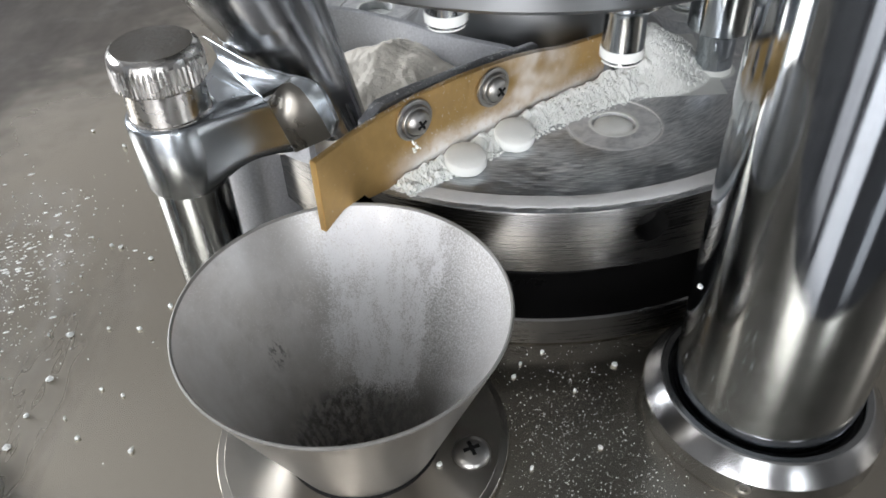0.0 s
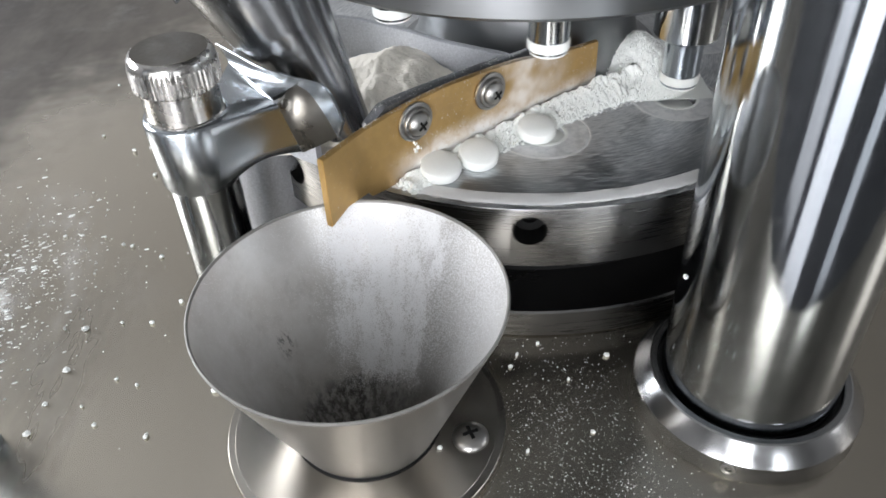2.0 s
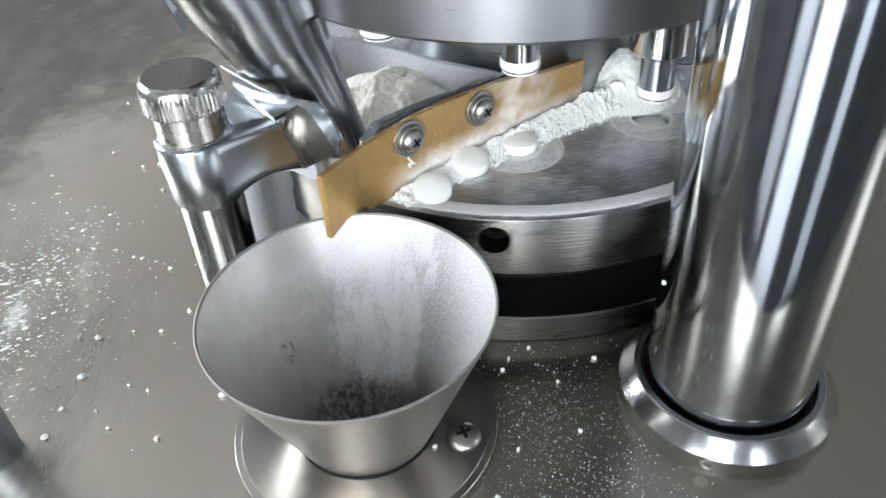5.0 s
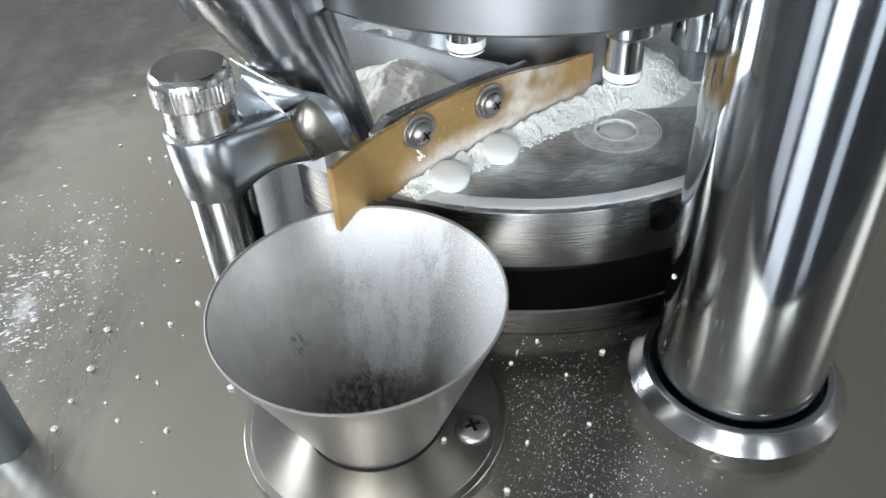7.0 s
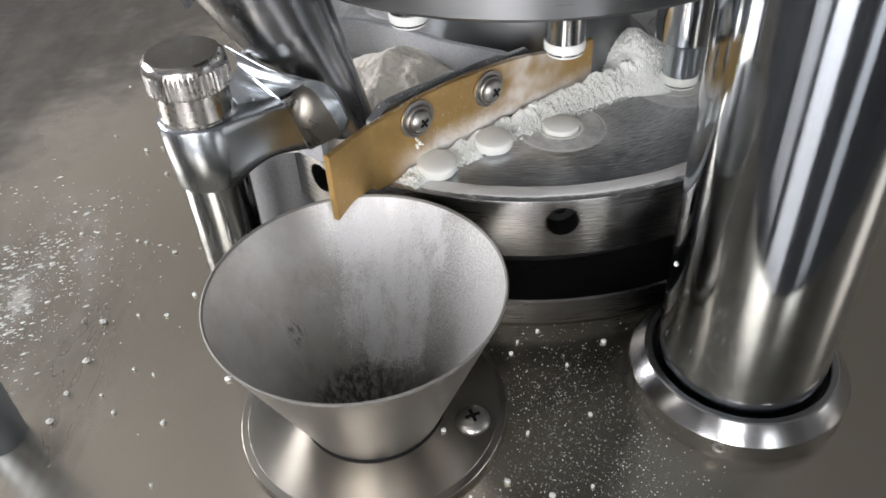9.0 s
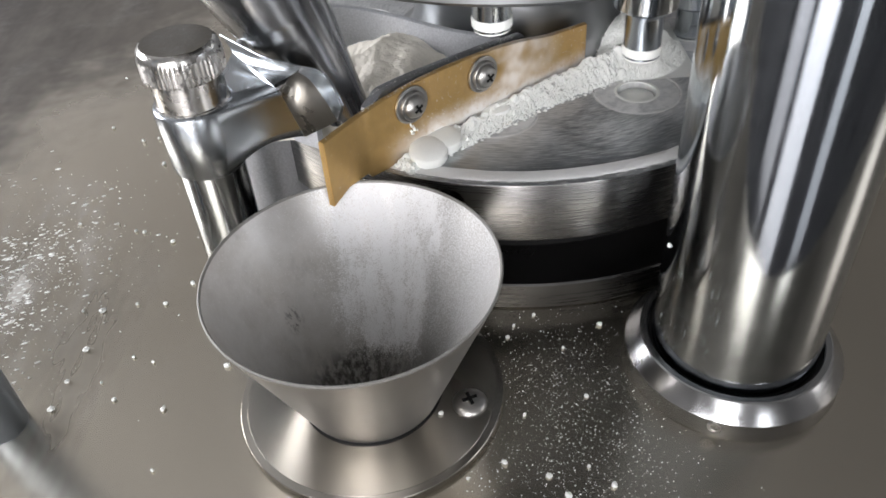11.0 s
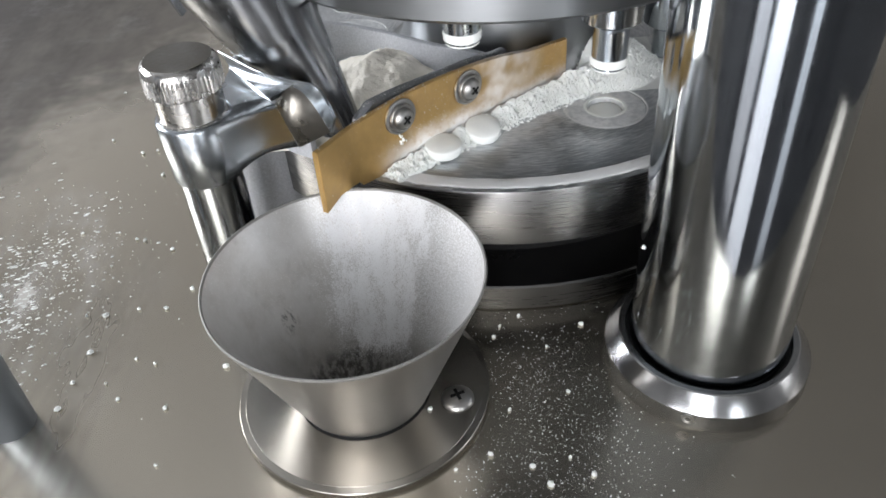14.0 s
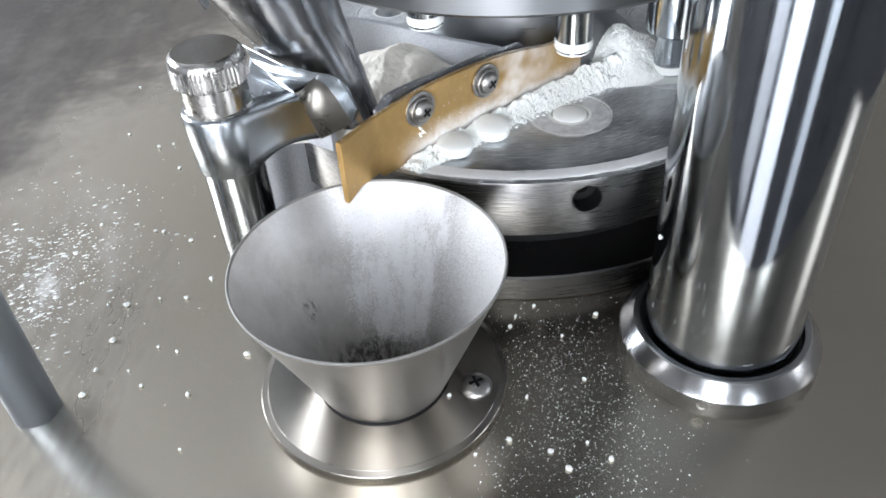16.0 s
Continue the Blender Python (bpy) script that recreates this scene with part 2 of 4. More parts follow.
def brass_mask(xyz, calc, ramp, cloud):
    """Powder thrown up along the foot of the strip and over its far half."""
    reach = calc("ADD", xyz[2], calc("MULTIPLY", calc("SUBTRACT", cloud(70), 0.5), 0.014))
    foot = ramp(reach, 0.0655, 0.0545)
    far = calc("MULTIPLY", ramp(xyz[0], 0.035, 0.055), ramp(xyz[0], 0.075, 0.060))
    smear = calc("MULTIPLY", calc("MULTIPLY", far, ramp(cloud(45, (1, 1, 1), 3), 0.3, 0.7)), 0.8)
    near = ramp(xyz[0], 0.008, 0.02)
    speck = calc("MULTIPLY", ramp(cloud(1300, (1, 1, 1), 2), 0.66, 0.72), calc("MULTIPLY", near, 0.85))
    smear = calc("MAXIMUM", smear, speck)
    return calc("MAXIMUM", calc("MULTIPLY", calc("MULTIPLY", foot, near), ramp(cloud(500), 0.25, 0.5, 0.45, 0.9)), smear)


def table_mask(xyz, calc, ramp, cloud):
    """Short streaks of powder swept round the die table, in drifts."""
    r = calc("SQRT", calc("ADD", calc("MULTIPLY", xyz[0], xyz[0]), calc("MULTIPLY", xyz[1], xyz[1])))
    a = calc("ARCTAN2", xyz[1], xyz[0])
    drift = ramp(cloud(30, (1, 1, 1), 4), 0.36, 0.62)
    inner = ramp(r, 0.110, 0.085, 0.45, 1.0)
    density = calc("MULTIPLY", calc("ADD", calc("MULTIPLY", drift, 0.2), 0.38), inner)
    streak = cloud(1700, (1, 1, 1), 4, (calc("MULTIPLY", a, 0.009), r))
    return calc("MULTIPLY", ramp(calc("ADD", streak, calc("MULTIPLY", density, 0.5)), 0.58, 0.90), 0.72)


def plate_mask(xyz, calc, ramp, cloud):
    """A wiped smear of powder over the outer part of the bed, and a thin film elsewhere."""
    near = calc("MULTIPLY", ramp(calc("ABSOLUTE", calc("ADD", xyz[0], 0.138)), 0.042, 0.006), ramp(calc("ABSOLUTE", calc("SUBTRACT", xyz[1], 0.075)), 0.075, 0.02))
    smear = calc("MULTIPLY", near, ramp(cloud(75, (1.0, 0.35, 1), 6), 0.42, 0.72))
    film = calc("MULTIPLY", ramp(cloud(26, (1, 1, 1), 5), 0.5, 0.75), 0.06)
    right = calc("MULTIPLY", calc("MULTIPLY", ramp(calc("ABSOLUTE", calc("SUBTRACT", xyz[0], 0.066)), 0.045, 0.01), ramp(calc("ABSOLUTE", calc("ADD", xyz[1], 0.02)), 0.06, 0.02)), ramp(cloud(900, (1, 1, 1), 3), 0.60, 0.72, 0.0, 0.5))
    return calc("MAXIMUM", calc("MAXIMUM", calc("MULTIPLY", smear, 0.5), film), right)


def plate_grease_and_reflection(xyz, calc, ramp, cloud):
    """Brown wiped grease, and a dark reflection painted on the far left."""
    where = calc("MULTIPLY", ramp(xyz[0], -0.075, -0.105), ramp(xyz[1], 0.16, 0.05))
    brown = calc("MULTIPLY", where, ramp(cloud(24, (1.0, 0.3, 1), 4), 0.46, 0.66, 0.0, 0.42))
    # the dark mirrored area is put into the colour beyond a slanting edge
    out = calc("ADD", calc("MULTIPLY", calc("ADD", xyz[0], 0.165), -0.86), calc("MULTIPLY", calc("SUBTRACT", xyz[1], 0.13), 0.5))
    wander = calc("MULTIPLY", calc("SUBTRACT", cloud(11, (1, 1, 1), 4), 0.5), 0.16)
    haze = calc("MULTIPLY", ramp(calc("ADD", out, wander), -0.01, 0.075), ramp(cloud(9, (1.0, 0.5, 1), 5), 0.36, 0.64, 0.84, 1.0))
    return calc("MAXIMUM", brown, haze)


PLATE = powdered(PLATE, "wiped_plate_steel", plate_mask, (0.78, 0.79, 0.80), plate_grease_and_reflection, (0.05, 0.043, 0.037))
SPOUT = material("spout_steel", (0.245, 0.25, 0.255), 0.25, 1, 0.02, 500, (1, 1, 0.05), 0.14, 40, 0.05)
COATED = powdered(FUNNEL, "powder_coated_steel", funnel_mask, (0.9, 0.905, 0.91), funnel_marks_and_dark_mouth, (0.055, 0.05, 0.042))


def brass_tarnish(xyz, calc, ramp, cloud):
    return ramp(cloud(85, (1, 1, 0.7), 5), 0.45, 0.68, 0.0, 0.5)


BRASS_EDGE = material("sawn_brass", (0.72, 0.47, 0.18), 0.36, 0.85, 0.1, 500, (1, 1, 1), 0.15, 200, 0.06)
BRASS = powdered(BRASS, "powdered_brass", brass_mask, foul=brass_tarnish, grime=(0.33, 0.20, 0.08))


def die_mask(xyz, calc, ramp, cloud):
    return ramp(cloud(320, (1, 1, 1), 5), 0.33, 0.6, 0.42, 0.88)


DIE_TOP = powdered(DUSTY, "powdered_die_steel", die_mask, (0.8, 0.81, 0.81))
DUSTY = powdered(DUSTY, "swept_table_steel", table_mask, (0.8, 0.81, 0.81))
FLANGE = material("flange_steel", (0.37, 0.352, 0.318), 0.26, 1, 0.0, 2500, (1, 1, 1), 0.03, 50, 0.01)

# ---- mesh helpers (lengths in millimetres) ----
MM = 0.001


def finish(name, bm, mat, smooth=40.0):
    bmesh.ops.recalc_face_normals(bm, faces=bm.faces)
    for v in bm.verts:
        v.co *= MM
    me = bpy.data.meshes.new(name)
    bm.to_mesh(me)
    bm.free()
    me.materials.append(mat)
    if smooth:
        me.shade_smooth()
        me.set_sharp_from_angle(angle=radians(smooth))
    return me


def part(name, bm, mat, parent=None, label="", at=None, smooth=40.0):
    ob = new(name, finish(name, bm, mat, smooth) if isinstance(bm, bmesh.types.BMesh) else bm)
    if parent:
        ob.parent = parent
    if at is not None:
        ob.matrix_basis = at
    return tagged(ob, label) if label else ob


def mm(x, y, z, rx=0, ry=0, rz=0):
    return pose(x * MM, y * MM, z * MM, rx, ry, rz)


def thing(name, label, category, at=None, group="", kind=""):
    ob = new(name)
    ob.empty_display_size = 0.01
    if at is not None:
        ob.matrix_basis = at
    return tagged(ob, label, category, group, kind)


def lathe(profile, seg=96, close=False, bm=None):
    """A turned body from (radius, height) pairs; close joins the last pair to the first."""
    bm = bm or bmesh.new()
    rings = []
    for r, z in profile:
        if r < 1e-6:
            rings.append([bm.verts.new((0, 0, z))])
        else:
            rings.append([bm.verts.new((r * math.cos(2 * math.pi * i / seg), r * math.sin(2 * math.pi * i / seg), z)) for i in range(seg)])
    pairs = list(zip(rings, rings[1:])) + ([(rings[-1], rings[0])] if close else [])
    for a, b in pairs:
        for i in range(seg):
            j = (i + 1) % seg
            if len(a) == 1 and len(b) == 1:
                continue
            if len(a) == 1:
                bm.faces.new((a[0], b[i], b[j]))
            elif len(b) == 1:
                bm.faces.new((a[i], b[0], a[j]))
            else:
                bm.faces.new((a[i], b[i], b[j], a[j]))
    return bm


def box(x0, x1, y0, y1, z0, z1, bevel=0.0, bm=None):
    bm = bm or bmesh.new()
    made = bmesh.ops.create_cube(bm, size=1)["verts"]
    for v in made:
        v.co = Vector(((x0 + x1) / 2 + v.co.x * (x1 - x0), (y0 + y1) / 2 + v.co.y * (y1 - y0), (z0 + z1) / 2 + v.co.z * (z1 - z0)))
    if bevel:
        edges = {e for v in made for e in v.link_edges}
        bmesh.ops.bevel(bm, geom=list(edges), offset=bevel, segments=2, profile=0.5, affect="EDGES")
    return bm


def loft(sections, bm=None, cap=True):
    """A skin over closed rings of equal length."""
    bm = bm or bmesh.new()
    rings = [[bm.verts.new(p) for p in s] for s in sections]
    for a, b in zip(rings, rings[1:]):
        for i in range(len(a)):
            j = (i + 1) % len(a)
            bm.faces.new((a[i], b[i], b[j], a[j]))
    if cap:
        bm.faces.new(rings[0][::-1])
        bm.faces.new(rings[-1])
    return bm


def spline(points, n):
    """Points along a smooth curve through the given ones."""
    p = [Vector(q) for q in points]
    p = [2 * p[0] - p[1]] + p + [2 * p[-1] - p[-2]]
    out = []
    for i in range(n + 1):
        s = i / n * (len(p) - 3)
        k = min(int(s), len(p) - 4)
        u = s - k
        a, b, c, d = p[k:k + 4]
        out.append(0.5 * ((2 * b) + (c - a) * u + (2 * a - 5 * b + 4 * c - d) * u * u + (3 * b - a - 3 * c + d) * u ** 3))
    return out


def strip(line, thick, bottom, top, bm=None):
    """An upright strip of sheet along a line in plan; bottom and top are functions of the share of its length."""
    secs = []
    n = len(line) - 1
    for i, p in enumerate(line):
        d = (line[min(i + 1, n)] - line[max(i - 1, 0)]).normalized()
        o = Vector((-d.y, d.x, 0)) * thick
        s = i / n
        zb, zt = bottom(s), top(s)
        q = Vector((p.x, p.y, 0))
        c = min(0.35, thick / 3)
        secs.append([q + Vector((0, 0, zb)), q + Vector((0, 0, zt - c)), q + o * 0.25 + Vector((0, 0, zt)), q + o * 0.75 + Vector((0, 0, zt)),
                     q + o + Vector((0, 0, zt - c)), q + o + Vector((0, 0, zb))])
    return loft(secs, bm)


def grain(seed, size, bm=None, at=(0, 0, 0)):
    """A small broken crumb."""
    rng = random.Random(seed)
    bm = bm or bmesh.new()
    made = bmesh.ops.create_icosphere(bm, subdivisions=1, radius=size)["verts"]
    s = [rng.uniform(0.6, 1.25) for _ in range(3)]
    for v in made:
        v.co = Vector((v.co.x * s[0], v.co.y * s[1], v.co.z * s[2])) * rng.uniform(0.75, 1.15) + Vector(at)
    return bm


def crumbs_mesh(name, places, mat, low=4, drawn=None):
    """Many grains as one mesh: places are (x, y, z, size); drawn = (x, y, times) draws them out along a line."""
    verts, faces = [], []
    rng = random.Random(5)
    for x, y, z, s in places:
        k = len(verts)
        a0 = rng.uniform(0, 6.3)
        n = low
        for i in range(n):
            a = a0 + 6.2832 * i / n
            q = s * rng.uniform(0.7, 1.2)
            du, dv = q * math.cos(a), q * math.sin(a)
            if drawn:
                along = (du * drawn[0] + dv * drawn[1]) / (drawn[0] ** 2 + drawn[1] ** 2) * (drawn[2] - 1)
                du, dv = du + along * drawn[0], dv + along * drawn[1]
            verts.append(((x + du) * MM, (y + dv) * MM, (z - 0.3 * s) * MM))
        verts.append(((x + rng.uniform(-0.3, 0.3) * s) * MM, (y + rng.uniform(-0.3, 0.3) * s) * MM, (z + s * (rng.uniform(0.15, 0.3) if drawn else rng.uniform(0.5, 0.9))) * MM))
        for i in range(n):
            faces.append((k + i, k + (i + 1) % n, k + n))
    me = bpy.data.meshes.new(name)
    me.from_pydata(verts, [], faces)
    me.materials.append(mat)
    return me


# ---- the room ----
def room():
    def wall(name, bm, mat=WALL):
        return tagged(part(name, bm, mat), "plain painted workshop wall", "wall", kind="structure")
    S, F, T = 4000, -900, 3600

    def pierced(name, axis, side, openings):
        """A wall with openings (from, to, sill, head)."""
        o, d = side * S, 120 * side
        lo, hi = min(o, o + d), max(o, o + d)
        bm = bmesh.new()
        cuts = sorted({-S, S} | {e for q in openings for e in q[:2]})
        for a, b in zip(cuts, cuts[1:]):
            z = F
            for q in sorted((q for q in openings if q[0] <= a and q[1] >= b), key=lambda q: q[2]) + [(a, b, T, T)]:
                if q[2] > z:
                    box(lo, hi, a, b, z, q[2], bm=bm) if axis == "x" else box(a, b, lo, hi, z, q[2], bm=bm)
                z = q[3]
        return wall(name, bm)
    pierced("wall_west", "x", -1, [(200, 2800, 400, 2400)])
    # the corner, side and high openings are added to hold the extra lamps
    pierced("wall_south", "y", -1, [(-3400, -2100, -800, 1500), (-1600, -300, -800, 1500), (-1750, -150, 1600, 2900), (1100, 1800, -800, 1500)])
    pierced("wall_east", "x", 1, [(-1300, -500, 300, 2100)])
    wall("wall_north", box(-S, S, S, S + 120, F, T))
    tagged(part("floor", box(-S, S, -S, S, F - 100, F), CONCRETE), "glossy grey epoxy workshop floor", "floor", kind="structure")
    roof = box(-S, S, -S, S, T, T + 100)
    tagged(part("ceiling", roof, CEIL), "plain painted workshop ceiling of the room", "ceiling", kind="structure")


room()

def cut(ob, cutter):
    mod = ob.modifiers.new("cut", "BOOLEAN")
    mod.object, mod.operation, mod.solver = cutter, "DIFFERENCE", "EXACT"
    dg = bpy.context.evaluated_depsgraph_get()
    me = bpy.data.meshes.new_from_object(ob.evaluated_get(dg))
    ob.modifiers.clear()
    old = ob.data
    ob.data = me
    me.shade_smooth()
    me.set_sharp_from_angle(angle=radians(30))
    bpy.data.meshes.remove(old)
    data = cutter.data
    bpy.data.objects.remove(cutter)
    bpy.data.meshes.remove(data)


# ---- the machine bed ----
EDGE = -460


def bed():
    bed_ = thing("machine_bed", "brushed stainless steel machine bed plate dusted with powder", "machine bed", kind="structure")
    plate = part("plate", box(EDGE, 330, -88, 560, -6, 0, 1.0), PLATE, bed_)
    cut(plate, part("cutter", lathe([(0, -9), (21.4, -9), (21.4, 3), (0, 3)], 64), PLATE, bed_))
    part("cabinet", box(EDGE + 12, 318, -76, 548, -899.9, -40, 2), CABINET, bed_, "plain brushed steel cabinet")
    return bed_


bed()


def head():
    """Unseen press head on the column over the turret, added to shape reflections."""
    h = thing("unseen_press_head", "unseen dark press head added over the turret to shape reflections", "press head")
    part("housing", box(-75, 200, -40, 400, 400, 680, 8), PAINT, h)


head()

# ---- the rotating turret ----
XT, YT, ZT, RT = 62.5, 147.4, 51.3, 112.3
RATE, DIE0, HOLE0 = 31.35, 16.6, 12.25
RD = 69.5


def turret():
    t = thing("rotary_turret", "turning steel tablet press turret with die table and punches", "turret", mm(XT, YT, 0))
    body = [(30, 29.2), (RT - 0.6, 29.2), (RT, 29.8), (RT, ZT - 0.1), (RT - 0.2, ZT + 0.35), (RT - 0.8, ZT + 0.6), (30, ZT + 0.6)]
    table = part("die_table", lathe(body, 192, True), DUSTY, t, "round brushed steel die table with powder film")
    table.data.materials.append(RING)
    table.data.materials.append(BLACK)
    cutter = bmesh.new()
    for k in range(8):
        a = radians(45 * k)
        c = lathe([(0, ZT - 14), (15.6, ZT - 14), (15.6, ZT + 3), (0, ZT + 3)], 64)
        bmesh.ops.translate(c, verts=c.verts, vec=(RD * math.cos(a), RD * math.sin(a), 0))
        a += radians(HOLE0 - DIE0)
        h = lathe([(0, 0), (5.4, 0), (5.4, 25), (0, 25)], 32)
        bmesh.ops.transform(h, matrix=Matrix.Translation(((RT - 20) * math.cos(a), (RT - 20) * math.sin(a), 43.6)) @ Euler((0, radians(90), a)).to_matrix().to_4x4(), verts=h.verts)
        for src in (c, h):
            me = bpy.data.meshes.new("tmp")
            src.to_mesh(me)
            src.free()
            cutter.from_mesh(me)
            bpy.data.meshes.remove(me)
    cut(table, part("cutter", cutter, STEEL, t))
    # walls of the side holes get black, their inner shade put into the colour
    for p in table.data.polygons:
        r = math.hypot(p.center.x, p.center.y)
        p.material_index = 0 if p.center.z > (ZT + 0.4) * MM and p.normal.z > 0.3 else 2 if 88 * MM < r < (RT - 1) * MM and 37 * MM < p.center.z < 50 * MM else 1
    die = None
    for k in range(8):
        a = radians(45 * k)
        at = mm(RD * math.cos(a), RD * math.sin(a), 0)
        z = ZT + 0.6
        if die is None:
            die = finish("die", lathe([(6.9, z - 14.4), (15.2, z - 14.4), (15.2, z - 0.35), (14.9, z - 0.05), (7.2, z - 0.05), (6.9, z - 0.35)], 64, True), DIE_TOP)
            ring = finish("powder_ring", lathe([(15.3, z - 0.3), (15.4, z + 0.03), (15.7, z + 0.08), (16.0, z + 0.03), (16.1, z - 0.3)], 64, True), RIM)
            lip = finish("bore_powder", lathe([(6.9, z - 0.5), (7.0, z + 0.05), (7.4, z + 0.12), (8.1, z - 0.02), (8.1, z - 0.4)], 48, True), POWDER)
            screw = finish("lock_screw", lathe([(0, -9), (2.4, -9), (2.6, -7.5), (5.2, -7.2), (5.2, -12)], 24), BLACK)
        d = part("die", die, None, t, "", at)
        part("powder_ring", ring, None, d, "thin ring of white powder")
        part("bore_powder", lip, None, d, "thin ring of white powder")
        a += radians(HOLE0 - DIE0)
        part("lock_screw", screw, None, t, "", mm(RT * math.cos(a), RT * math.sin(a), 43.6) @ Matrix.Rotation(a, 4, "Z") @ Matrix.Rotation(radians(90), 4, "Y"))
    band = lathe([(RT - 8.0, ZT + 0.55), (RT - 7.7, ZT + 0.85), (RT - 5.6, ZT + 1.0), (RT - 3.6, ZT + 0.95), (RT - 2.6, ZT + 0.8), (RT - 2.2, ZT + 0.55)], 720, True)
    for v in band.verts:
        d = noise.noise(v.co * 0.35) * 0.5 + noise.noise(v.co * 1.3) * 0.5
        r = math.hypot(v.co.x, v.co.y)
        k = 1 + (0.9 * d / RT if r > RT - 4 else 0.25 * d / RT if r > RT - 7 else 0.35 * noise.noise(v.co * 0.12) / RT)
        v.co.x *= k
        v.co.y *= k
    rng = random.Random(17)
    specks = []
    for i in range(5200):
        u = rng.random() ** 1.5
        a, r = rng.uniform(0, 2 * math.pi), RT - 2.6 + 2.55 * u
        if noise.noise(Vector((math.cos(a) * 30, math.sin(a) * 30, 4))) + rng.uniform(-0.8, 0.9) < u - 0.45:
            continue
        specks.append((r * math.cos(a), r * math.sin(a), ZT + (0.62 if r < RT - 0.7 else 0.35), rng.uniform(0.12, 0.34)))
    part("rim_grains", crumbs_mesh("rim_grains", specks, RIM, 4), None, t, "white powder grains scattered at the rim")
    part("edge_powder", band, RIM, t, "band of white powder on the rim")
    part("neck", lathe([(52, ZT + 0.62), (47, ZT + 3), (43.5, ZT + 8), (42, ZT + 15), (42, 105)], 96), STEEL, t)
    part("upper_drum", lathe([(20, 104.6), (99, 104.6), (100.4, 106), (100.4, 150), (99.5, 151), (20, 151)], 160, True), STEEL, t, "turned steel upper punch drum")
    pin = finish("drive_pin", lathe([(0, 25.2), (2.6, 25.2), (3, 25.6), (3, 29.1)], 20), SCREW)
    for k in range(8):
        a = radians(45 * k + HOLE0 - DIE0 - 7)
        part("drive_pin", pin, None, t, "", mm(104 * math.cos(a), 104 * math.sin(a), 0))
    punches = []
    tip = finish("punch", lathe([(0, 0), (5.9, 0), (6.4, 0.5), (6.4, 15), (6.7, 16.4), (10.2, 18.2), (11, 19), (11, 58), (0, 58)], 48), CHROME)
    cap = finish("tip_powder", lathe([(0, -0.25), (6.1, -0.25), (6.2, 0.9), (6.7, 1.4), (6.8, 3.6), (6.5, 4.4), (6.42, 3.9)], 48), POWDER)
    for k in range(8):
        p = part("punch", tip, None, t, "bright steel upper punch")
        part("tip_powder", cap, None, p, "white powder caked on the tip")
        punches.append(p)
    low = finish("lower_punch", lathe([(0, 0), (6.3, 0), (6.7, -0.3), (6.7, -20), (0, -20)], 40), POWDER)
    lowers = [part("lower_punch", low, None, t, "powdered lower punch face") for k in range(8)]
    return t, punches, lowers


TURRET, PUNCHES, LOWERS = turret()


def base_ring():
    b = thing("turret_base", "turned steel base ring under the turret", "machine base", mm(XT, YT, 0))
    part("ring", lathe([(80, 0.02), (113.6, 0.02), (114.3, 0.7), (114.3, 10.6), (113.7, 11.2), (80, 11.2)], 160, True), RING, b)
    # the drum's black carries the shade of the gap under the turret
    part("drum", lathe([(0, 0.3), (93, 0.3), (93, 28.9), (0, 28.9)], 96), BLACK, b, "lower drum coloured black for the shaded gap")


base_ring()


# ---- column ----
def column():
    c = thing("press_column", "polished chrome column in a bevelled collar on the bed", "column", mm(115.2, 5.3, 0))
    part("shaft", lathe([(0, 0.02), (25.2, 0.02), (25.2, 399.8), (0, 399.8)], 128), SHAFT, c)
    part("seal", lathe([(25.25, 9.4), (25.3, 9.9), (25.8, 10.2), (26.4, 9.9), (26.55, 9.2), (25.3, 9.0)], 96, True), RUBBER, c, "black rubber seal ring")
    col = part("collar", lathe([(25.3, 0.02), (32.9, 0.02), (33.3, 0.4), (33.2, 6.8), (32.95, 7.3), (29.0, 12.0), (28.5, 12.3), (26.9, 12.3), (26.6, 12.0), (26.6, 3), (25.3, 3)], 160, True), COLLAR, c, "bevelled polished collar", None, 18)
    a = radians(-115)
    at = mm(33.3 * math.cos(a), 33.3 * math.sin(a), 4.2) @ Matrix.Rotation(a, 4, "Z") @ Matrix.Rotation(radians(90), 4, "Y")
    part("set_screw", lathe([(0, -2.8), (1.0, -2.8), (1.1, 0.12), (1.5, 0.3), (1.9, 0.25), (2.15, -0.4)], 24), SCREW, col, "small socket set screw", at)


column()


def side_post():
    p = thing("guard_post", "slim satin steel post standing on the bed", "post", mm(-118.5, -3, 0))
    part("shaft", lathe([(0, 0.02), (7.6, 0.02), (7.8, 0.4), (7.8, 330), (0, 330)], 64), POST, p)


side_post()


# ---- discharge funnel ----
def phillips(radius, height):
    """A domed cross-recess screw head."""
    bm = lathe([(radius, 0), (radius, 0.25 * height), (radius * 0.86, 0.62 * height), (radius * 0.55, 0.9 * height), (radius * 0.3, height), (0, height * 1.02)], 40)
    return bm


def screw_on(parent, at, radius, height, name="screw", label="domed cross-recess screw"):
    s = part(name, phillips(radius, height), SCREW, parent, label, at)
    # no hollow is cut: black bars paint the shade of the cross recess
    cross = bmesh.new()
    w, lg = radius * 0.10, radius * 0.44
    box(-lg, lg, -w, w, height * 0.7, height * 1.06, bm=cross)
    box(-w, w, -lg, lg, height * 0.7, height * 1.065, bm=cross)
    part("recess", cross, BLACK, s, "solid black cross standing for the shaded recess")
    return s


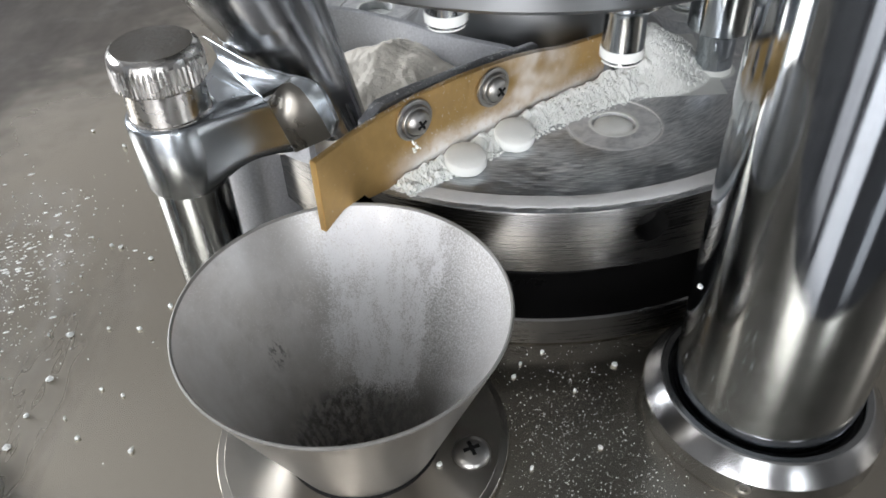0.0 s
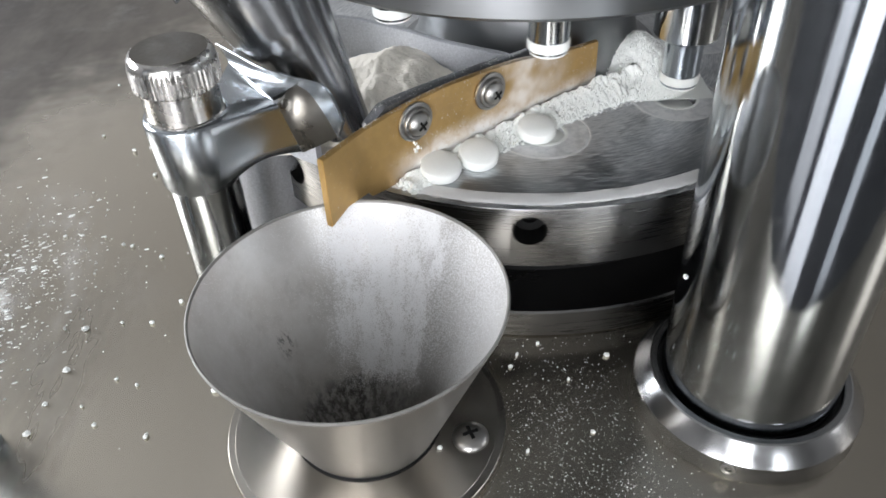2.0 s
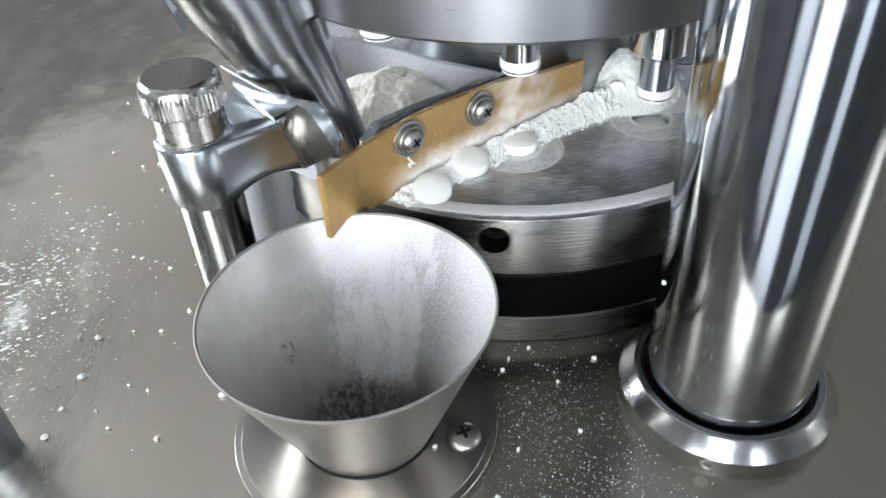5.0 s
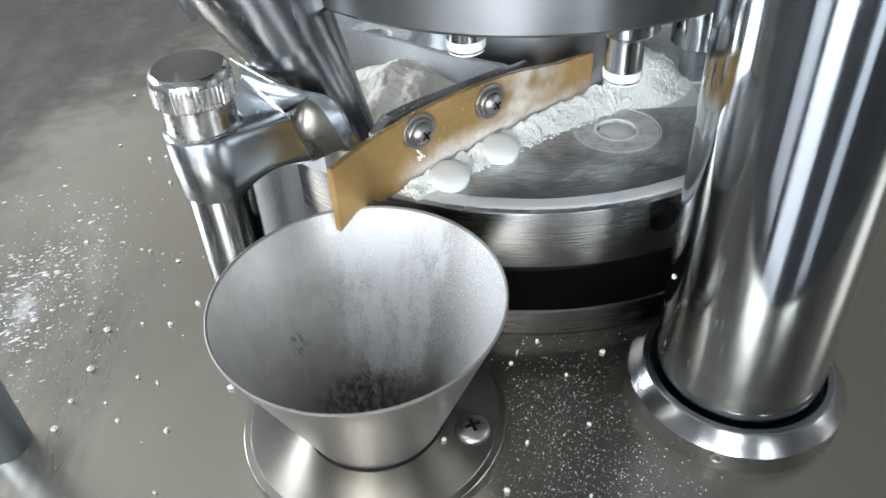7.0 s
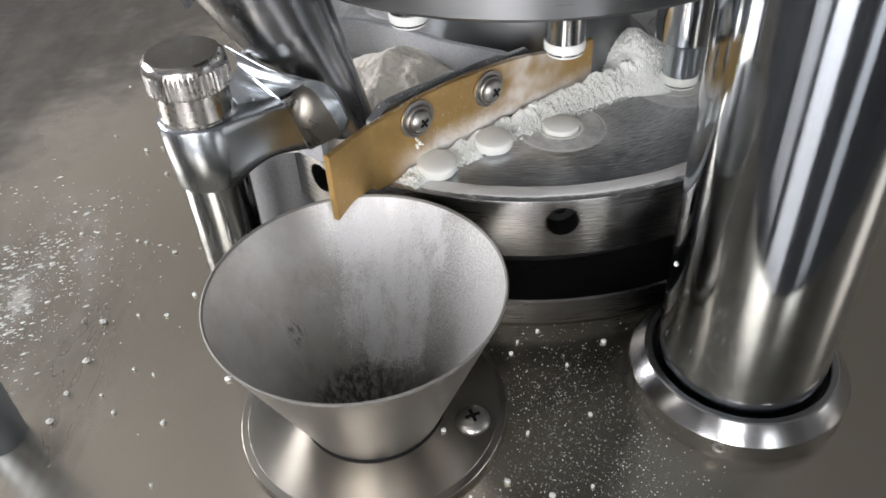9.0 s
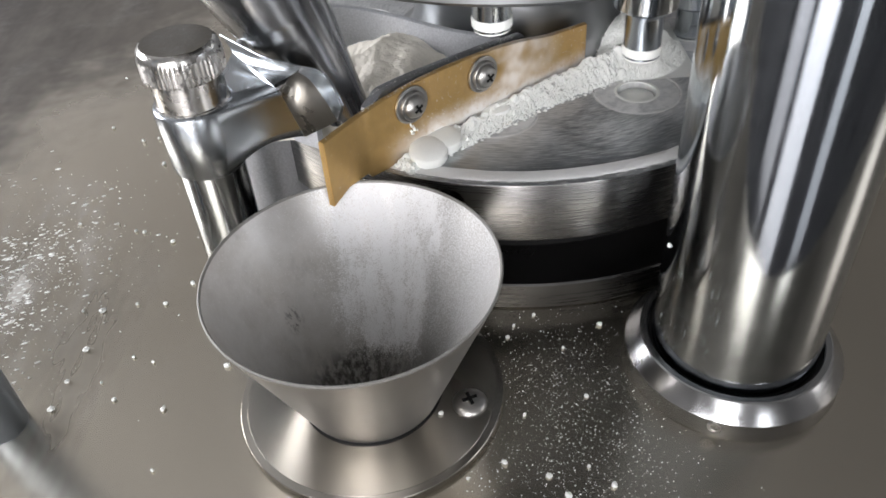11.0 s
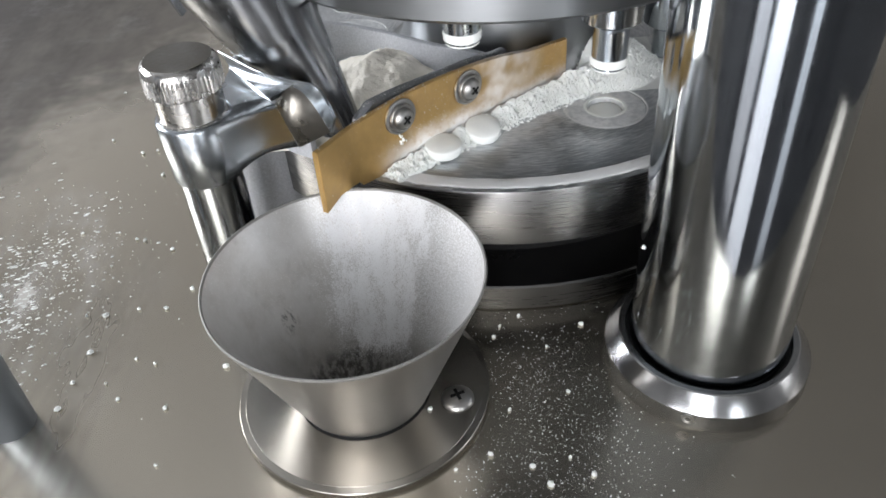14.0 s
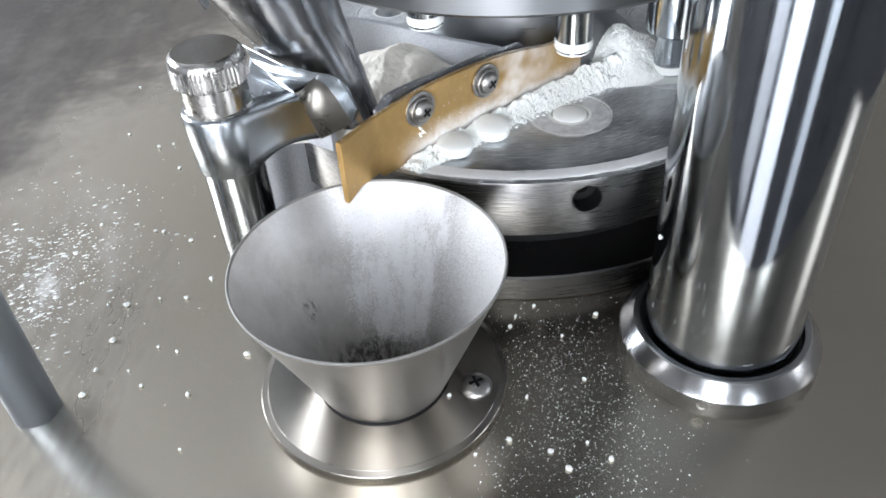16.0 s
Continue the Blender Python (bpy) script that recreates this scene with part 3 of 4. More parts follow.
def funnel():
    f = thing("discharge_funnel", "conical stainless discharge funnel dusted inside with powder", "funnel", mm(0, 0, 0))
    part("flange", lathe([(21.5, 0.02), (41.4, 0.02), (41.7, 0.3), (41.7, 2.4), (41.5, 2.65), (39.5, 3.1), (39.4, 3.2), (21.5, 3.2)], 128, True), FLANGE, f, "round steel foot flange", None, 6)
    part("cone", lathe([(21.4, 3.3), (21.9, 3.6), (42.1, 52.9), (41.5, 53.0), (21.2, 3.8), (20.9, 3.3)], 128, True), FUNNEL, f)
    part("rim", lathe([(42.12, 52.85), (42.3, 53.3), (42.25, 53.7), (41.9, 53.9), (41.6, 53.7), (41.4, 53.2), (41.5, 52.9)], 128, True), LIP, f, "dull dusted rim")
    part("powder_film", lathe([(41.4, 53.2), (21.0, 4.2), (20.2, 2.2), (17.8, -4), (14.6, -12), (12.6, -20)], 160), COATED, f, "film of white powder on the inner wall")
    part("weld_seam", lathe([(21.3, 3.2), (22.6, 3.25), (22.3, 3.9), (21.6, 4.4)], 96, True), BLACK, f, "dark seam at the foot of the cone")
    part("outlet", lathe([(12.7, -19.6), (12.4, -38), (0, -38)], 64), DIRTY, f, "dirty outlet pipe with powder streaks")
    screw_on(f, mm(30.6, -9.2, 3.2, 0, 0, 20), 5.4, 2.6)
    return f


funnel()


# ---- brass scraper, feeder and arm ----
BRASS_LINE = [Vector((-6.7, 31.95, 0)), Vector((-2.2, 38.0, 0)), Vector((3.6, 45.6, 0))] + spline([(4.4, 46.3, 0), (16, 55.2, 0), (29.3, 65.5, 0), (51, 82.5, 0), (66, 93, 0), (82.5, 103.5, 0)], 67)


def strip_top(u):
    """The height of the strip's upper edge along its length."""
    return 75.0 + 3.2 * math.sin(math.pi * min(1, u * 1.2)) - 5.0 * max(0, u - 0.45)


def scraper():
    s = thing("scraper_plate", "bent brass scraper strip with powder on its face", "scraper")
    part("strip", strip(BRASS_LINE, 2.2, lambda u: ZT + 0.6 + 3.5 * max(0.0, 1 - abs(u - 0.02) / 0.02), strip_top), BRASS, s)
    line = BRASS_LINE[0].xy, (BRASS_LINE[1] - BRASS_LINE[0]).xy.normalized()
    side = Vector((-line[1].y, line[1].x))
    edge = bmesh.new()
    cap = [[Vector((*(line[0] - line[1] * q + side * w), z)) for w, z in ((0.1, ZT + 0.5), (2.1, ZT + 0.5), (2.1, 74.5), (1.6, 74.9), (0.6, 74.9), (0.1, 74.5))] for q in (0.25, -0.2)]
    part("cut_edge", loft(cap, edge), BRASS_EDGE, s, "clean sawn brass end")
    for (x, y, z), r in (((18.5, 56.9, 71.3), 5.0), ((42.5, 75.6, 70.2), 5.0)):
        ang = math.degrees(math.atan2(76 - 57, 42.5 - 18.5))
        at = mm(x, y, z, 90, 0, ang) @ mm(0, 0, 0, 0, 0, 30)
        w = part("washer", lathe([(0, 0), (6.2, 0), (6.4, 0.3), (6.3, 0.8), (5.9, 1.0), (5.4, 1.0), (5.3, 0.7), (5.0, 0.7), (4.95, 1.7), (4.7, 2.0), (4.3, 2.0), (4.2, 1.7), (0, 1.7)], 48), SCREW, s, "", at)
        screw_on(w, mm(0, 0, 1.7), 3.9, 2.5)
    return s


scraper()


def feeder():
    f = thing("powder_feeder", "dull steel feeder trough holding cream granulate", "feeder")
    back = [p + Vector((-1.6, 2.2, 0)) for p in BRASS_LINE[6:52]]
    part("front_wall", strip(back, 4.0, lambda u: ZT + 1.0, lambda u: 78.0 + 1.4 * math.sin(math.pi * min(1, u * 1.1)) - 2.5 * u - 4.0 * max(0, 1 - u * 8)), DARK_DUSTY, f, "dark dusty steel front wall")
    rim = spline([(50, 85, 0), (53, 91, 0), (50.5, 97, 0), (43, 101, 0), (30, 108, 0), (12, 121, 0), (-10, 132, 0), (-45, 138, 0)], 50)
    part("back_wall", strip(rim, 2.6, lambda u: ZT + 1.0, lambda u: 72 + 3 * u), DULL, f)
    part("side_wall", strip(spline([(-45, 138, 0), (-46, 100, 0), (-26, 74, 0), (-14, 64, 0)], 20), 2.5, lambda u: ZT + 1, lambda u: 70), DULL, f)
    return f


feeder()


def heap(name, centre, rx, ry, height, base, mat, seed, n=60, loose=0.0):
    bm = bmesh.new()
    rows = []
    for i in range(n + 1):
        row = []
        for j in range(n + 1):
            u, v = 2 * i / n - 1, 2 * j / n - 1
            x, y = centre[0] + rx * u, centre[1] + ry * v
            d = math.sqrt(u * u + v * v)
            h = height * max(0, 1 - d ** 1.4) ** 1.1
            h += (noise.noise(Vector((x * 0.12, y * 0.12, seed))) * 2.2 + noise.noise(Vector((x * 0.45, y * 0.45, seed))) * 0.5 + noise.noise(Vector((x * 1.9, y * 1.9, seed))) * 0.22) * min(1, h / 2)
            row.append(bm.verts.new((x, y, base + max(0, h))))
        rows.append(row)
    for a, b in zip(rows, rows[1:]):
        for j in range(n):
            bm.faces.new((a[j], b[j], b[j + 1], a[j + 1]))
    rng = random.Random(int(seed * 10))
    spots = [v.co.copy() for v in bm.verts if v.co.z > base + 0.4 and rng.random() < loose]
    ob = part(name, bm, mat, None, "", None, 75)
    if loose:
        grains = crumbs_mesh(name + "_grains", [(p.x + rng.uniform(-0.4, 0.4), p.y + rng.uniform(-0.4, 0.4), p.z, rng.choice((0.15, 0.22, 0.32, 0.6)) * rng.uniform(0.8, 1.3)) for p in spots], mat, 5)
        part("loose_grains", grains, None, ob, "loose grains on the heap")
    return ob


tagged(heap("granulate_heap", (9, 103), 43, 32, 20, ZT + 1.2, CREAM, 3.1, 170), "loose cream granulate heaped in the feeder", "powder", kind="stuff")


tagged(heap("powder_pile", (102, 119), 22, 23, 14.5, ZT + 0.7, POWDER, 8.4, 110, 0.4), "white powder piled up past the end of the scraper", "powder", kind="stuff")


def hopper():
    h = thing("hopper_spout", "polished steel hopper spout leaning over the feeder", "hopper", mm(-15, 79, 56, 0, -17, 0) @ mm(0, 0, 0, -6, 0, 0))
    rings = []
    for z, r, cx, cy in ((0, 7.5, 12.5, -7), (12, 10.1, 10.2, -5.3), (24, 12.7, 7.9, -3.6), (36.4, 15.5, 5.5, -1.85), (37.2, 16.1, 5.0, -1.7), (38.4, 16.6, 4.5, -1.5), (60, 21.4, 2.4, -0.9), (85, 26.2, 1.2, -0.4), (110, 31, 0, 0)):
        rings.append([Vector((cx + r * math.cos(2 * math.pi * k / 72), cy + r * math.sin(2 * math.pi * k / 72), z)) for k in range(72)])
    part("spout", loft(rings), SPOUT, h, "", None, 30)
    part("side_rib", loft([[Vector((-21.6 - k * 0.09, -3 + q * 6, z)) + Vector((-1.2, 0, 0)) * w for q, w in ((0, 0), (0.2, 1), (0.8, 1), (1, 0))] for k, z in ((0, 54), (30, 74), (90, 108))]), CHROME, h, "folded side rib")


hopper()


def arm():
    a = thing("feeder_bracket", "polished cast bracket clamped on a post with knurled knob", "bracket", mm(-46, 48, 0))
    part("post", lathe([(0, 0.02), (10.4, 0.02), (10.4, 61.6), (0, 61.6)], 64), CHROME, a, "round chrome post")
    part("sleeve", lathe([(10.4, 61.4), (11.3, 61.4), (11.7, 62.2), (12.3, 82.2), (12.0, 83.1), (11.2, 83.6), (0, 83.6)], 96), CAST, a)
    part("knob_neck", lathe([(0, 83.5), (11.2, 83.5), (11.2, 83.9), (10.7, 84.1), (10.7, 94), (0, 94)], 64), KNOB, a, "plain turned neck under the knob")
    seg = 216
    rings = []
    for z, r, k in ((92.6, 11.2, 0), (92.9, 11.7, 0.6), (93.3, 12.0, 1), (98.6, 12.0, 1), (99.5, 11.95, 0.35), (100.1, 11.9, 0), (101.2, 11.7, 0), (102.1, 11.1, 0), (102.6, 10.3, 0)):
        ring = []
        for i in range(seg):
            g = 0.26 * k * (1 if (i % 4) in (0, 1) else -1)
            t = 2 * math.pi * i / seg
            ring.append((((r + g) * math.cos(t)), ((r + g) * math.sin(t)), z))
        rings.append(ring)
    knob = part("knob", loft(rings, None), KNOB, a, "knurled steel clamping knob", None, 25)
    part("knob_top", lathe([(10.4, 102.4), (10.35, 102.68), (0, 102.68)], 64), KNOB_TOP, knob, "dull stained top face with a dark reflection painted in")

    def here(points):
        return [Vector((x + 46, y - 48, z)) for x, y, z in points]

    # the arm: a plain front that runs off the sleeve, with a hollow under it
    count = 24
    n = Vector((0.585, -0.811, 0))
    start, tip, heel = Vector((-46, 48, 0)) + n * 12.2, Vector((-20.5, 51.0, 0)), Vector((-16.3, 54.1, 0))
    foot = spline([(0, 61.6, 0), (0.16, 63.4, 0), (0.30, 65.4, 0), (0.55, 66.2, 0), (0.88, 65.4, 0), (1.0, 63.9, 0)], count)
    secs = []
    for i in range(count + 1):
        u = i / count
        zt, zb = 83.6 - 1.2 * u, foot[i].y
        back = 10.0 - 3.0 * u
        bow = 0.7 * math.sin(math.pi * u)
        outer = [(0.9, zt), (0.25, zt - 0.25), (0.0, zt - 0.9)] + [(bow * math.sin(math.pi * w), zt + (zb - zt) * (0.06 + 0.88 * w)) for w in (0.15, 0.3, 0.5, 0.7, 0.85)] + [(0.0, zb + 0.9), (0.3, zb + 0.2), (1.0, zb), (back, zb), (back, zt)]
        ring = []
        for w, z in outer:
            p = start.lerp(tip + (heel - tip) * ((zt - z) / (zt - 63.9)), u) - n * (w + 0.5 * (1 - u) * (83 - z) / 20)
            ring.append((p.x, p.y, z))
        secs.append(here(ring))
    part("casting", loft(secs), CAST, a, "", None, 35)
    # folded top plates that meet at the arm's tip, and the saddle that runs on to the scraper
    crest = spline([(-43, 83, 87.4), (-36.5, 76, 87.2), (-27, 66, 87.0), (-17.4, 58.8, 87.0), (-12, 56.4, 86.9), (-8, 54.3, 86.5), (-5.2, 50.6, 85.4), (-3.2, 47.2, 82.8), (-1.6, 44.6, 79.6)], 48)
    A = (-20.7, 51.4, 82.6)
    inner = spline([(-16.0, 57.6, 85.5), (-11.4, 54.2, 83.9), (-7.2, 49.6, 79.4), (-4.0, 47.4, 72.8)], 30)
    keel = spline([A, (-18.4, 52.7, 73), (-16.2, 54.2, 63.7)], 30)

    def plate(name, rows, lift, label="", mat=CAST):
        """A sheet skinned over rows of points, thickened along lift."""
        pb = bmesh.new()
        front = [[pb.verts.new(q) for q in here(r)] for r in rows]
        rear = [[pb.verts.new(q + Vector(lift)) for q in here(r)] for r in rows]
        for g in (front, rear):
            for r0, r1 in zip(g, g[1:]):
                for k in range(len(r0) - 1):
                    pb.faces.new((r0[k], r0[k + 1], r1[k + 1], r1[k]))
        loop = lambda g: g[0] + [r[-1] for r in g[1:]] + g[-1][-2::-1] + [r[0] for r in g[-2:0:-1]]
        f, q = loop(front), loop(rear)
        for k in range(len(f)):
            j = (k + 1) % len(f)
            pb.faces.new((f[k], f[j], q[j], q[k]))
        part(name, pb, mat, a, label, None, 35)

    def between(p, q, m, sag=(0, 0, 0)):
        return [Vector(p).lerp(Vector(q), k / m) + Vector(sag) * math.sin(math.pi * k / m) for k in range(m + 1)]
    fold1 = between((-41.5, 70.5, 81.4), A, 16)
    fold2 = between((-39, 77.6, 83.4), (-22.8, 54.4, 82.9), 16)
    edge = [start.lerp(tip, k / 16) + Vector((0, 0, 83.55 - 1.1 * k / 16)) - n * 0.9 for k in range(17)]
    plate("top_plate", [between(p, q, 8, (0, 0, -0.8)) for p, q in zip(edge, fold1)], (0.2, 0.4, -1.6), "smooth top of the cast arm")
    plate("fold_plate", [between(p, q, 6, (0, 0, -0.5)) for p, q in zip(fold1, fold2)], (0.2, 0.4, -1.6), "folded valley behind the arm")
    ridge_line = [crest[int(round(k * 22 / 16))] for k in range(17)]
    plate("back_plate", [between(p, q, 6, (0.3, 0.3, -0.5)) for p, q in zip(fold2, ridge_line)], (0.4, 0.6, -1.4), "upright back of the saddle")
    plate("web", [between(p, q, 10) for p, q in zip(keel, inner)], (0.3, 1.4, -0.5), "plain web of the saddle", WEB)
    lip = [crest[20 + int(round(k * 28 / 30))] for k in range(31)]
    plate("lip", [between(p, q, 5) for p, q in zip(inner, lip)], (0.7, 0.9, -0.5), "turned lip of the saddle")
    bead = bmesh.new()
    tube = []
    for i, p in enumerate(crest):
        d = (crest[min(i + 1, 48)] - crest[max(i - 1, 0)]).normalized()
        e1 = d.cross(Vector((0, 0, 1))).normalized()
        e2 = e1.cross(d)
        tube.append(here([p + (e1 * math.cos(k * math.pi / 4) + e2 * math.sin(k * math.pi / 4)) * 0.38 for k in range(8)]))
    part("rolled_edge", loft(tube, bead), CHROME, a, "bright rolled edge of the saddle", None, 60)
    return a


arm()


def ridge():
    """The bank of powder that lies along the scraper."""
    line = spline([(13.5, 51.2, 0), (22, 57.5, 0), (36, 68.5, 0), (54, 82, 0), (70, 93, 0), (84, 101, 0), (97, 108, 0), (108, 116, 0)], 240)
    bm = bmesh.new()
    rows = []
    for i, p in enumerate(line):
        s = i / 240
        d = (line[min(i + 1, 240)] - line[max(i - 1, 0)]).normalized()
        o = Vector((d.y, -d.x, 0))
        fade = min(1, (s + 0.01) / 0.07, (1.01 - s) / 0.12) ** 0.7
        h = (3.2 + 7.0 * s ** 1.6) * fade
        w = (4.5 + 6.0 * s ** 1.3 + 1.6 * noise.noise(p * 0.16)) * (0.35 + 0.65 * fade)
        back = 0.5 + 12 * max(0.0, (s - 0.72) / 0.28) ** 0.7 if s > 0.72 else 0.5
        row = []
        for j in range(19):
            v = -1 + j / 4 if j < 4 else (j - 4) / 14
            prof = (1 - v) ** 0.8 if v >= 0 else max(0, 1 + v) ** 0.6 if back > 1 else 1
            q = p + o * (v * w if v >= 0 else v * back)
            zz = h * prof
            nz = noise.noise(q * 0.25) * 1.5 + noise.noise(q * 0.6) * 0.7 + noise.noise(q * 1.5) * 0.2
            zz = max(0, zz + nz * min(1.4, 0.3 + zz * 0.5)) if j < 18 else 0
            q = q + o * (noise.noise(q * 0.9 + Vector((7, 0, 0))) * 1.2 if v > 0 else 0)
            row.append(bm.verts.new((q.x, q.y, ZT + 0.62 + zz)))
        rows.append(row)
    for a, b in zip(rows, rows[1:]):
        for j in range(18):
            bm.faces.new((a[j], b[j], b[j + 1], a[j + 1]))
    tagged(part("powder_bank", bm, POWDER, None, "", None, 75), "bank of loose white powder along the scraper", "powder", kind="stuff")
    rng = random.Random(11)
    pl = []
    for i in range(5200):
        s = rng.random() ** 1.3
        k = min(239, int(s * 240))
        p, d = line[k], (line[k + 1] - line[k]).normalized()
        o = Vector((d.y, -d.x, 0))
        w = 6.0 + 6.5 * s ** 1.3
        v = rng.random()
        h = (3.2 + 7.0 * s ** 1.6) * (1 - v) ** 0.8 * min(1, (s + 0.01) / 0.07, (1.01 - s) / 0.12) ** 0.7
        q = p + o * (v * w)
        pl.append((q.x, q.y, ZT + 0.7 + h, rng.choice((0.14, 0.2, 0.28, 0.5)) * rng.uniform(0.8, 1.25) * (1.5 - 0.7 * s)))
    tagged(new("powder_grains", crumbs_mesh("powder_grains", pl, POWDER, 5)), "loose white powder grains on the bank", "powder", kind="stuff")


ridge()


def lumps():
    """Loose clumps of powder caught behind the tablets, under a screw and on the strip's top edge."""
    rng = random.Random(31)
    bm = bmesh.new()
    for i in range(230):
        u = rng.random()
        k = int((0.17 + 0.5 * u) * 69)
        p, d = BRASS_LINE[k], (BRASS_LINE[k + 1] - BRASS_LINE[k]).normalized()
        o = Vector((d.y, -d.x, 0))
        q = p + o * rng.uniform(0.6, 7.5) + d * rng.uniform(-1, 1)
        size = rng.uniform(0.5, 1.25)
        grain(i, size, bm, (q.x, q.y, ZT + 0.7 + size * 0.5 + rng.uniform(-0.3, 1.8)))
    for i in range(14):
        grain(200 + i, rng.uniform(0.3, 0.7), bm, (18.4 + rng.gauss(0, 0.7), 55.2 + rng.gauss(0, 0.3), 63.4 + rng.gauss(0, 1.1)))
    tagged(part("powder_clumps", bm, POWDER, None, "", None, 0), "white powder clumps along the brass scraper", "powder", kind="stuff")
    pl = []
    for i in range(420):
        u = rng.random() * 0.97
        k = int(u * 69)
        p, d = BRASS_LINE[k].lerp(BRASS_LINE[k + 1], rng.random()), (BRASS_LINE[k + 1] - BRASS_LINE[k]).normalized()
        o = Vector((-d.y, d.x, 0))
        far = rng.uniform(0.4, 1.8) if u > 0.7 or u < 0.12 or rng.random() < 0.4 else rng.uniform(2.9, 6.2)
        q = p + o * far
        top = strip_top(u)
        if far > 2.5:
            w = (k - 6) / 45
            top = 78.0 + 1.4 * math.sin(math.pi * min(1, w * 1.1)) - 2.5 * w
        pl.append((q.x, q.y, top + 0.02, rng.uniform(0.06, 0.2)))
    tagged(new("edge_specks", crumbs_mesh("edge_specks", pl, POWDER, 4)), "white powder specks on the strip's top edge", "powder", kind="stuff")


lumps()


def support():
    s = thing("feeder_support", "powder dusted steel support block beside the turret", "support", mm(-36, 90, 0))
    part("pillar", lathe([(0, 0.02), (14, 0.02), (14, 50), (13, 51), (0, 51)], 48), DULL, s)
    part("foot", lathe([(14.1, 0.02), (17, 0.02), (17, 3), (16.4, 3.6), (14.1, 3.6)], 48, True), DULL, s)


support()

# ---- powder on the bed ----


def bed_dust():
    rng = random.Random(21)
    pl = []
    for i in range(8000):
        if i % 2:
            x, y = rng.gauss(57, 19), rng.gauss(-22, 30)
        else:
            x, y = rng.gauss(-132, 19), rng.gauss(68, 30)
        if rng.random() < (0.25 if i % 2 else 0.7) or x < EDGE + 2 or math.hypot(x, y) < 42 or math.hypot(x - 115.7, y - 5.3) < 35 or math.hypot(x - XT, y - YT) < 115:
            continue
        pl.append((x, y, 0.1, (abs(rng.gauss(0.03, 0.09)) + 0.055) * (rng.choice((0.8, 1.2, 2.4)) if x < 0 else 1.0)))
    tagged(new("bed_dust", crumbs_mesh("bed_dust", pl, POWDER, 4)), "fine white powder specks on the bed", "powder", kind="stuff")
    pl = []
    for i in range(800):
        x, y = rng.gauss(-146, 19), rng.gauss(68, 27)
        if noise.noise(Vector((x * 0.05, y * 0.03, 2))) + rng.uniform(-0.5, 0.6) < 0.0:
            continue
        pl.append((x, y, 0.08, rng.choice((0.3, 0.45, 0.7, 1.15)) * rng.uniform(0.8, 1.2)))
    tagged(new("swept_powder", crumbs_mesh("swept_powder", pl, POWDER, 6, (1.0, 0.35, 2.1))), "streaks of white powder wiped across the bed", "powder", kind="stuff")


bed_dust()


def bed_crumbs():
    """Broken bits of tablet lying on the bed."""
    rng = random.Random(8)
    spots = [(-147.0, 63.0), (-140.4, 228.9), (-133.5, 178.1), (-114.7, 163.1), (-107.7, 164.8), (-100.2, 142.4), (-125.9, 100.7), (-109.3, 99.1), (-100.6, 93.7), (-96.7, 92.4), (-83.5, 85.0), (-144.9, 90.3), (-106.9, 76.8), (-70.0, 58.9), (-78.1, 48.5), (-88.6, 49.3), (-100.8, 46.8), (-108.3, 47.6), (-101.1, 27.7), (-83.2, 22.8), (-75.8, 19.8), (-49.8, 15.8), (-103.3, 13.5), (-91.2, 12.1), (-84.9, 4.4), (-67.5, -1.0), (-104.8, 2.0), (-65.5, -24.1), (55.1, 29.9), (45.2, 20.3), (76.8, 23.1), (63.0, 13.6), (67.1, -7.1), (47.0, -12.8), (51.7, -34.9), (39.5, -29.7), (63.5, -32.7), (69.5, -39.3), (21.5, -12.6), (28.3, -34.1), (56.1, -41.8), (47.7, 25.3)]
    kinds = [finish("tablet_crumb", grain(k, 1.0), TABLET, 0) for k in range(8)]
    for k, (x, y) in enumerate(spots):
        ob = new("tablet_crumb", kinds[k % 8])
        z = 3.2 if math.hypot(x, y) < 38 else 0.0
        size = rng.uniform(0.75, 1.25)
        ob.matrix_basis = mm(x, y, z + 0.62 * size, 0, 0, rng.uniform(0, 360)) @ Matrix.Diagonal((size, size, size * 0.8, 1))
        tagged(ob, "small white broken tablet crumb on the bed", "crumb", "tablet crumbs on the bed")
    ob = new("powder_crumb", kinds[3])
    ob.matrix_basis = mm(89.9, 4.4, 50.4, 20, 40, 0)
    tagged(ob, "white powder crumb stuck to the chrome column", "crumb")


bed_crumbs()


# ---- tablets ----
def tablet_mesh(seed):
    rng = random.Random(seed)
    bm = lathe([(0, 2.5), (3.2, 2.38), (5.6, 1.95), (6.25, 1.6), (6.45, 1.1), (6.45, -1.1), (6.25, -1.6), (5.6, -1.95), (3.2, -2.38), (0, -2.5)], 40)
    for v in bm.verts:
        r = math.hypot(v.co.x, v.co.y)
        if 5.5 < r:
            v.co *= 1 + noise.noise(Vector((v.co.x, v.co.y, v.co.z + seed * 9)) * 0.9) * 0.02
    return finish("tablet", bm, TABLET, 35)


TABLETS = []
for k in range(14):
    ob = new("tablet", tablet_mesh(k))
    tagged(ob, "round white pressed tablet beside the brass scraper", "tablet", "tablets leaving the press")
    TABLETS.append(ob)

